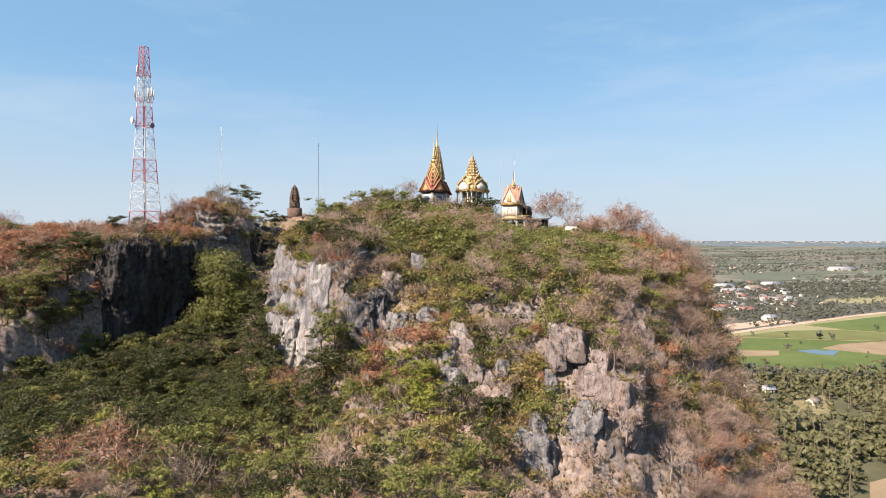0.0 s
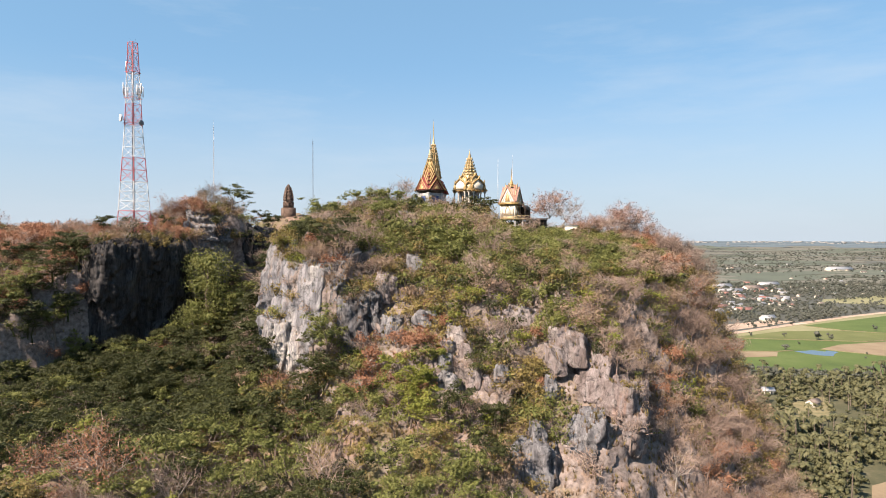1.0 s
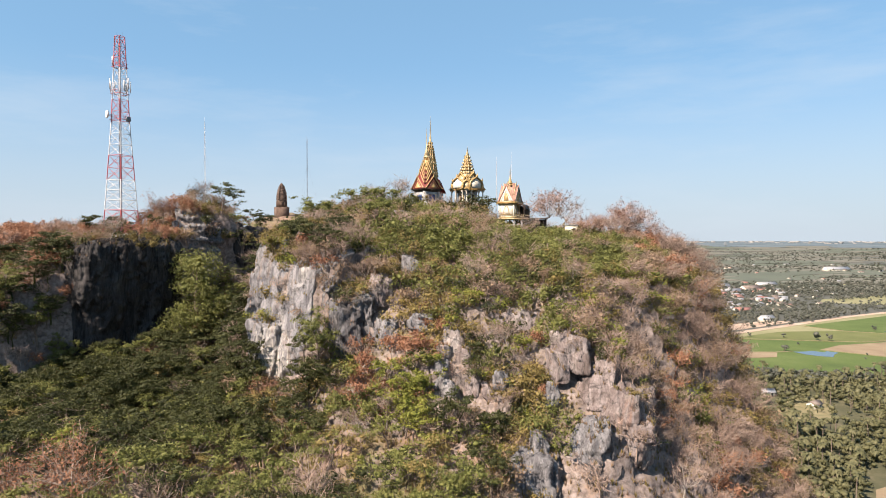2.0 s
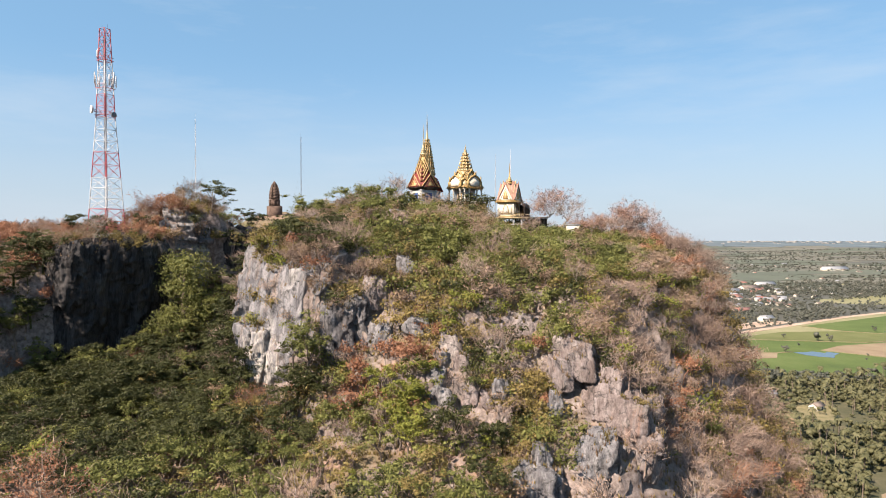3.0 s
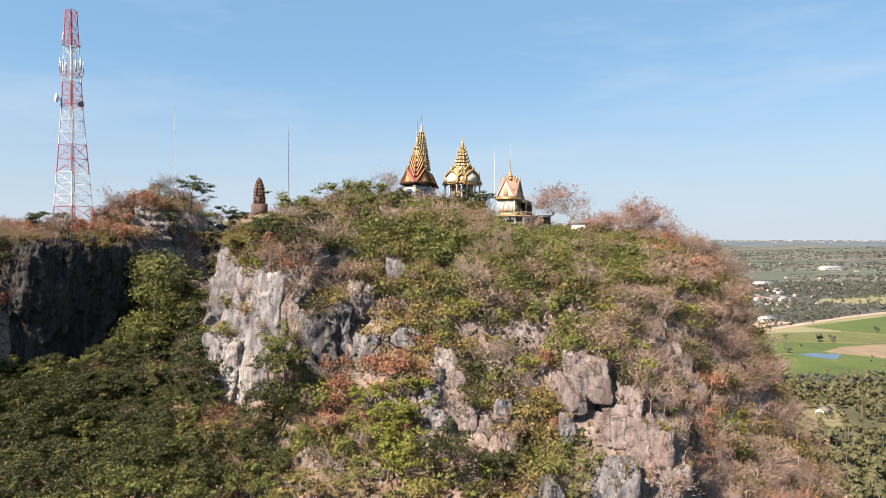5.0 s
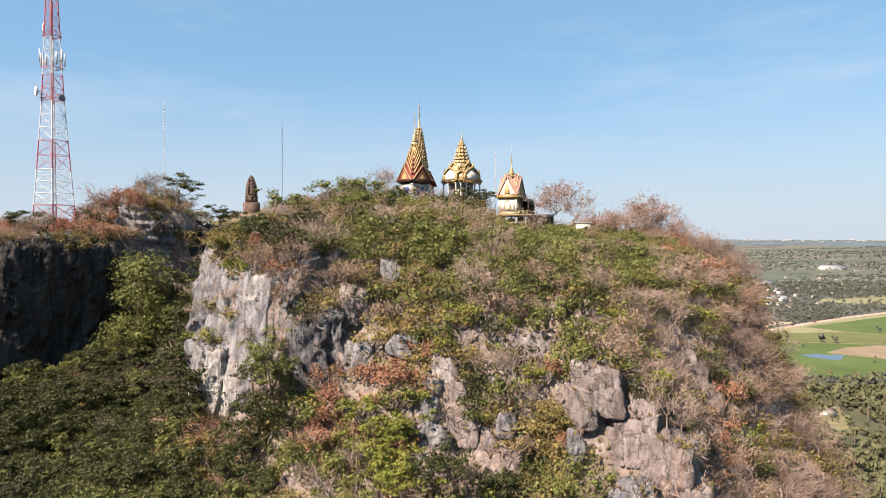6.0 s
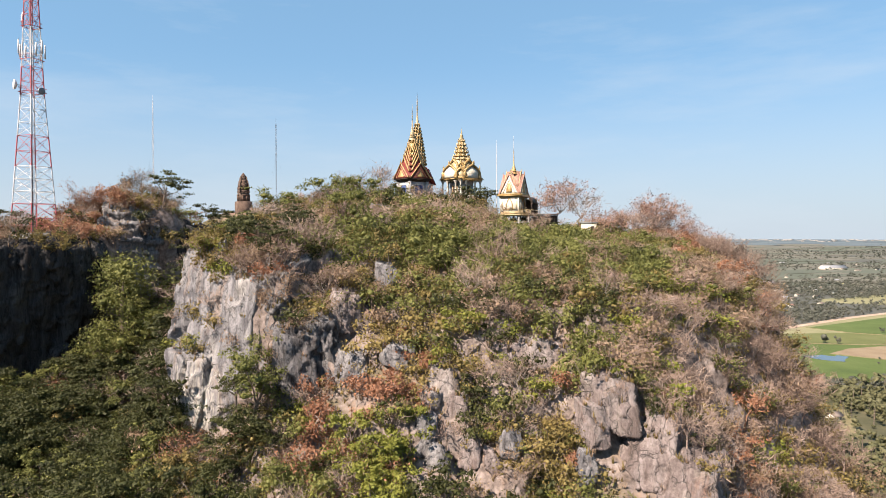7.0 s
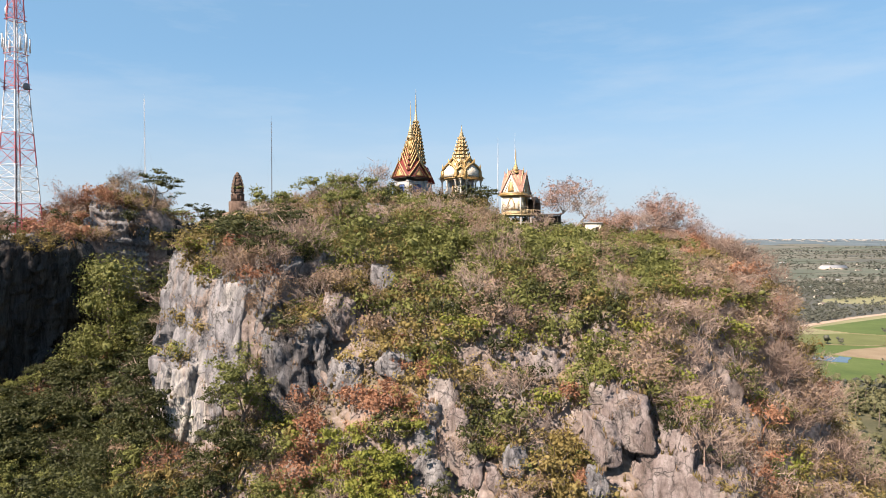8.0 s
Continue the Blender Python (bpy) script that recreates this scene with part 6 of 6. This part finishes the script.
TIN = mottled("tin_roof", [(0.3, (0.34, 0.34, 0.35)), (0.6, (0.48, 0.48, 0.49)), (0.8, (0.60, 0.60, 0.60))], 0.2, 0.45, 0, metal=0.2)
ROOF_RED = mottled("faded_red_roof", [(0.3, (0.30, 0.14, 0.11)), (0.6, (0.42, 0.21, 0.17)), (0.8, (0.50, 0.29, 0.24))], 0.2, 0.7, 0)
ROOF_BROWN = mottled("brown_roof", [(0.3, (0.17, 0.13, 0.11)), (0.7, (0.32, 0.26, 0.22))], 0.2, 0.8, 0)
PANE = shader("dark_pane", 0.15)[0]
PANE.node_tree.nodes["Principled BSDF"].inputs["Base Color"].default_value = (0.03, 0.035, 0.04, 1)


def house(x, y, w, d, h, turn, roof, label, openings=3):
    """A low house with a pitched roof that overhangs, and its openings."""
    z = float(ground_z(x, y))
    ob = empty("house", Matrix.Translation((x, y, z)) @ Matrix.Rotation(radians(turn), 4, "Z"), label, "house", "houses on the plain")
    part("wall", solid([box_piece(-w / 2, w / 2, -d / 2, d / 2, -0.5, h)]), CREAM, ob)
    rise = d * 0.28
    part("roof", solid([moved(p, Matrix.Rotation(math.pi / 2, 4, "Z")) for p in gable_roof(d, rise, -w / 2 - 0.8, w / 2 + 0.8, h, 0.7)]), roof, ob)
    part("gable_wall", solid([moved(gable_panel(d, rise, -w / 2, w / 2, h), Matrix.Rotation(math.pi / 2, 4, "Z"))]), CREAM, ob)
    for k in range(openings):
        xx = -w / 2 + w * (k + 0.5) / openings
        part("door" if k == 1 else "window", solid([box_piece(xx - 0.6, xx + 0.6, -d / 2 - 0.06, -d / 2 + 0.05, 0 if k == 1 else h * 0.3, h * 0.75)]), PANE, ob)
    return ob


house(462, 896, 20, 12, 5.5, 18, TIN, "white house with a pale tin roof by the road", 4)
house(452, 1036, 34, 13, 5, 12, ROOF_RED, "long low hall with a faded red roof", 6)
house(478, 1000, 30, 12, 5, 15, ROOF_RED, "long low hall with a faded red roof", 6)
house(424, 985, 26, 12, 5, 8, TIN, "low shed with a pale tin roof", 4)
house(236, 487, 11, 8, 5, 25, TIN, "small white house with a pale roof among palms", 3)
house(248, 482, 8, 6, 3.4, -10, TIN, "small shed with a pale tin roof among palms", 2)
house(262, 447, 9, 6, 3.4, 30, ROOF_BROWN, "small brown roofed house among palms", 2)
house(777, 1504, 46, 18, 6, 10, TIN, "large pale warehouse with a tin roof", 6)
house(646, 1460, 46, 18, 6, 14, TIN, "large pale warehouse with a tin roof", 6)
house(618, 1352, 56, 14, 5, 14, TIN, "long pale shed with a tin roof", 6)
house(690, 1405, 45, 20, 6, 20, ROOF_BROWN, "long shed with a brown roof", 5)
house(1233, 1963, 80, 24, 7, 8, TIN, "very long pale factory hall with a tin roof", 8)
for k in range(70):
    b = RF.uniform(0.36, 0.72)
    y = RF.uniform(905, 1500) if k % 3 else RF.uniform(1500, 2300)
    x = b * y
    if y < 930 + 0.75 * (x - 433) and x > 420:
        y += 160
    house(x, y, RF.uniform(8, 16), RF.uniform(6, 9), RF.uniform(2.6, 4), RF.uniform(-30, 40), (TIN, ROOF_BROWN, ROOF_RED, ROOF_BROWN)[k % 4],
          ("low house with a pale tin roof", "white walled house with a brown roof", "house with a faded red roof", "house with a brown roof")[k % 4] + " in the village", 2)

for k in range(48):
    y = RF.uniform(1010, 1420)
    x = RF.uniform(0.40, 0.54) * y + RF.uniform(-20, 20)
    house(x, y, RF.uniform(9, 20), RF.uniform(7, 10), RF.uniform(3, 4.5), RF.uniform(-30, 40), (TIN, TIN, ROOF_BROWN, ROOF_RED)[k % 4],
          ("pale tin roofed house in the crowded market street", "pale tin roofed house in the crowded market street", "brown roofed house in the crowded market street", "faded red roofed house in the crowded market street")[k % 4], 1)

# trees of the plain
def puff(seed, height_m, spread, lobes, leaves, size):
    """A far tree: a short stem, ragged clumps and a few sprays at their edge."""
    rng = np.random.default_rng(seed)
    pick = np.stack([rng.normal(0, spread * 0.45, lobes), rng.normal(0, spread * 0.45, lobes), height_m * rng.uniform(0.35, 0.8, lobes)], 1)
    rad = spread * rng.uniform(0.4, 0.7, lobes)
    which = rng.integers(0, lobes, leaves)
    d = rng.normal(0, 1, (leaves, 3))
    d /= np.linalg.norm(d, axis=1, keepdims=True)
    P = pick[which] + d * (rad[which] * rng.uniform(0.7, 1.15, leaves))[:, None] * (1, 1, 0.8)
    return tube([(0, 0, -0.5), (0, 0, height_m * 0.5)], [0.3, 0.2], 3), joined([leaves_at(rng, P, d, size)] + hearts(rng, pick, rad, 0.8, 1.0))


FAR = [puff(600 + k, 8.5, 3.8, 2, 18, 1.5) for k in range(6)]
FARTHER = [puff(620 + k, 8, 5.5, 1, 8, 2.8) for k in range(5)]
MIDTREE = [puff(640 + k, 8.5, 3.6, 5, 80, 1.0) for k in range(6)]


def palm_piece(seed, h):
    """A palm: a slim, slightly bowed trunk and a head of arching fronds."""
    rng = np.random.default_rng(seed)
    bow = rng.normal(0, 0.06 * h, 2)
    trunk = tube([(0, 0, -0.5), (bow[0] * 0.3, bow[1] * 0.3, h * 0.5), (bow[0], bow[1], h)], [0.28, 0.2, 0.16], 6)
    V, F, n = [], [], 0
    for k in range(20):
        a = 2.4 * k + rng.uniform(-0.2, 0.2)
        up = rng.uniform(-0.35, 1.0)
        L = rng.uniform(2.6, 3.6)
        t = np.linspace(0, 1, 6)
        rad = L * t * (1 - 0.18 * t)
        zz = h + L * (up * t * 0.75 - 0.75 * t**2.2)
        P = np.stack([bow[0] + rad * math.cos(a), bow[1] + rad * math.sin(a), zz], 1)
        side = np.array([-math.sin(a), math.cos(a), 0]) * 0.55
        wd = np.array([0.15, 0.8, 1.0, 0.9, 0.6, 0.08])[:, None]
        ring = np.concatenate([P + side * wd - (0, 0, 0.22) * wd, P, P - side * wd - (0, 0, 0.22) * wd])
        q = []
        for i in range(5):
            q += [(i, i + 1, 7 + i, 6 + i), (6 + i, 7 + i, 13 + i, 12 + i)]
        V.append(ring)
        F.append(thirds(np.array(q)) + n)
        n += len(ring)
    return trunk, (np.concatenate(V), np.concatenate(F))


PALMS = [palm_piece(700 + k, h) for k, h in enumerate((10, 12, 8.5, 13.5))]
PALM_MESH = []
for trunk, crown in PALMS:
    a, b = mesh_of("trunk", *trunk, True), mesh_of("crown", *crown)
    a.materials.append(BARK)
    b.materials.append(LEAF["palm"])
    PALM_MESH.append((a, b))


def spread_rows(r, n, inside):
    out = []
    while len(out) < n:
        p = inside(r)
        if p:
            out.append(p)
    return out


def grove(r):
    x, y = r.uniform(120, 420), r.uniform(285, 545)
    if y > 548 - 0.06 * (x - 250) or x < 0.40 * y - 20 or x > 0.86 * y:
        return None
    if 222 < x < 288 and 395 < y < 478 and r.random() < 0.75:
        return None
    if 180 < x < 280 and y < 332 and x > 180 + (y - 268) * 0.6:
        return None
    return x, y


RP = np.random.default_rng(77)
for n, (x, y) in enumerate(spread_rows(RP, 290, grove)):
    k = int(RP.integers(4))
    ob = empty("palm_tree", Matrix.Translation((x, y, 0)) @ Matrix.Rotation(RP.uniform(0, 6.28), 4, "Z") @ Matrix.Scale(RP.uniform(0.85, 1.2), 4), "tall sugar palm with arching fronds in the grove", "palm", "palms below the hill")
    part("trunk", PALM_MESH[k][0], None, ob)
    part("crown", PALM_MESH[k][1], None, ob)


def woods(name, rows, protos, leaf, label):
    pieces = []
    for x, y, s in rows:
        v, f = joined(list(protos[int(RP.integers(len(protos)))]))
        a = RP.uniform(0, 6.28)
        c, w = math.cos(a), math.sin(a)
        z = float(ground_z(x, y))
        pieces.append((np.stack([(v[:, 0] * c - v[:, 1] * w) * s + x, (v[:, 0] * w + v[:, 1] * c) * s + y, v[:, 2] * s + z], -1), f))
    tagged(part(name, mesh_of(name, *joined(pieces)), LEAF[leaf]), label, "vegetation", kind="stuff")


FLOOR = mottled("grove_floor", [(0.3, (0.05, 0.055, 0.025)), (0.55, (0.10, 0.095, 0.05)), (0.75, (0.19, 0.155, 0.10))], 0.06, 0.95, 0, fine=10)
patch("field", [(105, 285), (185, 262), (330, 300), (480, 520), (420, 520), (340, 545), (205, 560), (160, 480)], FLOOR, 0.06, "shaded weedy floor of the palm grove", "grove floor")
woods("grove_bushes", [(*p, RP.uniform(0.45, 0.85)) for p in spread_rows(RP, 1250, grove)], FAR, "palm", "olive bushes and low trees between the palms")
woods("grove_undergrowth", [(*p, RP.uniform(0.5, 1.0)) for p in spread_rows(RP, 820, grove)], MIDTREE, "palm", "leafy undergrowth and trees between the palms")


def edge(r):
    x = r.uniform(190, 430)
    return (x, r.uniform(520, 556) - 0.06 * (x - 250)) if x > 0.4 * 530 else None


woods("field_edge_trees", [(*p, RP.uniform(0.7, 1.15)) for p in spread_rows(RP, 100, edge)], MIDTREE, "plain", "dark green trees along the field's edge")
SINGLES = [(361, 665, 1.0), (438, 735, 1.3), (448, 730, 1.1), (408, 752, 0.7), (372, 762, 0.7), (395, 700, 0.5), (552, 806, 0.9), (640, 822, 1.2), (600, 818, 0.9), (415, 620, 0.35), (300, 700, 0.8), (430, 640, 0.4)]
for x, y, s in SINGLES:
    k = int(RP.integers(len(MIDTREE)))
    ob = empty("field_tree", Matrix.Translation((x, y, 0)) @ Matrix.Scale(s, 4), "single round leafy tree standing in the fields", "tree", "trees in the fields")
    part("trunk", mesh_of("trunk", *MIDTREE[k][0], True), BARK, ob)
    part("crown", mesh_of("crown", *MIDTREE[k][1]), LEAF["plain"], ob)


def village(r):
    y = r.uniform(800, 1560)
    x = r.uniform(0.30, 0.78) * y
    if y < 800 + 0.68 * (x - 390) or (x < 420 and y < 830):
        return None
    if vnoise(np.array([[x * 0.006, y * 0.006, 0.5]]), 4)[0] < r.uniform(-0.75, 0.25):
        return None
    if 700 < x < 1100 and 1125 < y < 1160 + 0.42 * (x - 700) and y > 1120 + 0.1 * (x - 700) and r.random() < 0.9:
        return None
    return x, y


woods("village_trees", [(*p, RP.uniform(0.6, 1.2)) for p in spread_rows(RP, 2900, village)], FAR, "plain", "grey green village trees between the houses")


def far(r):
    q = r.uniform(1500, 4100)
    b = math.atan(r.uniform(0.28, 0.80))
    x, y = q * math.sin(b), q * math.cos(b)
    if vnoise(np.array([[x * 0.0025, y * 0.006, 7.5]]), 4)[0] < r.uniform(-0.3, 0.45):
        return None
    return x, y


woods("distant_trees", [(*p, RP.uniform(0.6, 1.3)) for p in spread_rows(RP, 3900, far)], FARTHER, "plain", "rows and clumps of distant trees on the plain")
town = []
for k in range(170):
    q = 4760 - abs(RP.normal(0, 140))
    b = math.atan(RP.uniform(0.30, 0.80))
    x, y = q * math.sin(b), q * math.cos(b)
    w, h = RP.uniform(6, 26), RP.uniform(1.5, 5)
    z = float(ground_z(x, y)) + 3
    town.append(box_piece(x - w / 2, x + w / 2, y - 8, y + 8, z - 1, z + h))
tagged(part("distant_town", solid(town), CONCRETE), "pale buildings of a distant town on the horizon", "town", kind="stuff")


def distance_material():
    """Far land with its haze painted as glow: faint streaks of woods and fields."""
    m, N, L, p = shader("painted_haze_glow", 1.0)
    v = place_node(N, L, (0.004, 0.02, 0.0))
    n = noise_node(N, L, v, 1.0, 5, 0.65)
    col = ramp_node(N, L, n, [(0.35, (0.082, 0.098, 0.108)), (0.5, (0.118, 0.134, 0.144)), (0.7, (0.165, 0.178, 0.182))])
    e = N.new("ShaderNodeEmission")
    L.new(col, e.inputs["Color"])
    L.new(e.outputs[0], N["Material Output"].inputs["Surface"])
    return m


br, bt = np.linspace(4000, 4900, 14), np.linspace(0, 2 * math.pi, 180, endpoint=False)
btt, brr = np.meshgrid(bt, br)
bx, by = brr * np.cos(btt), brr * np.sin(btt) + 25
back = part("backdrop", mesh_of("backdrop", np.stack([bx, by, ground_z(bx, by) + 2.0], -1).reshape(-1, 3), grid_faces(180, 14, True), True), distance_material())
tagged(back, "glowing backdrop of far land in painted blue haze below the horizon", "distance", kind="structure")
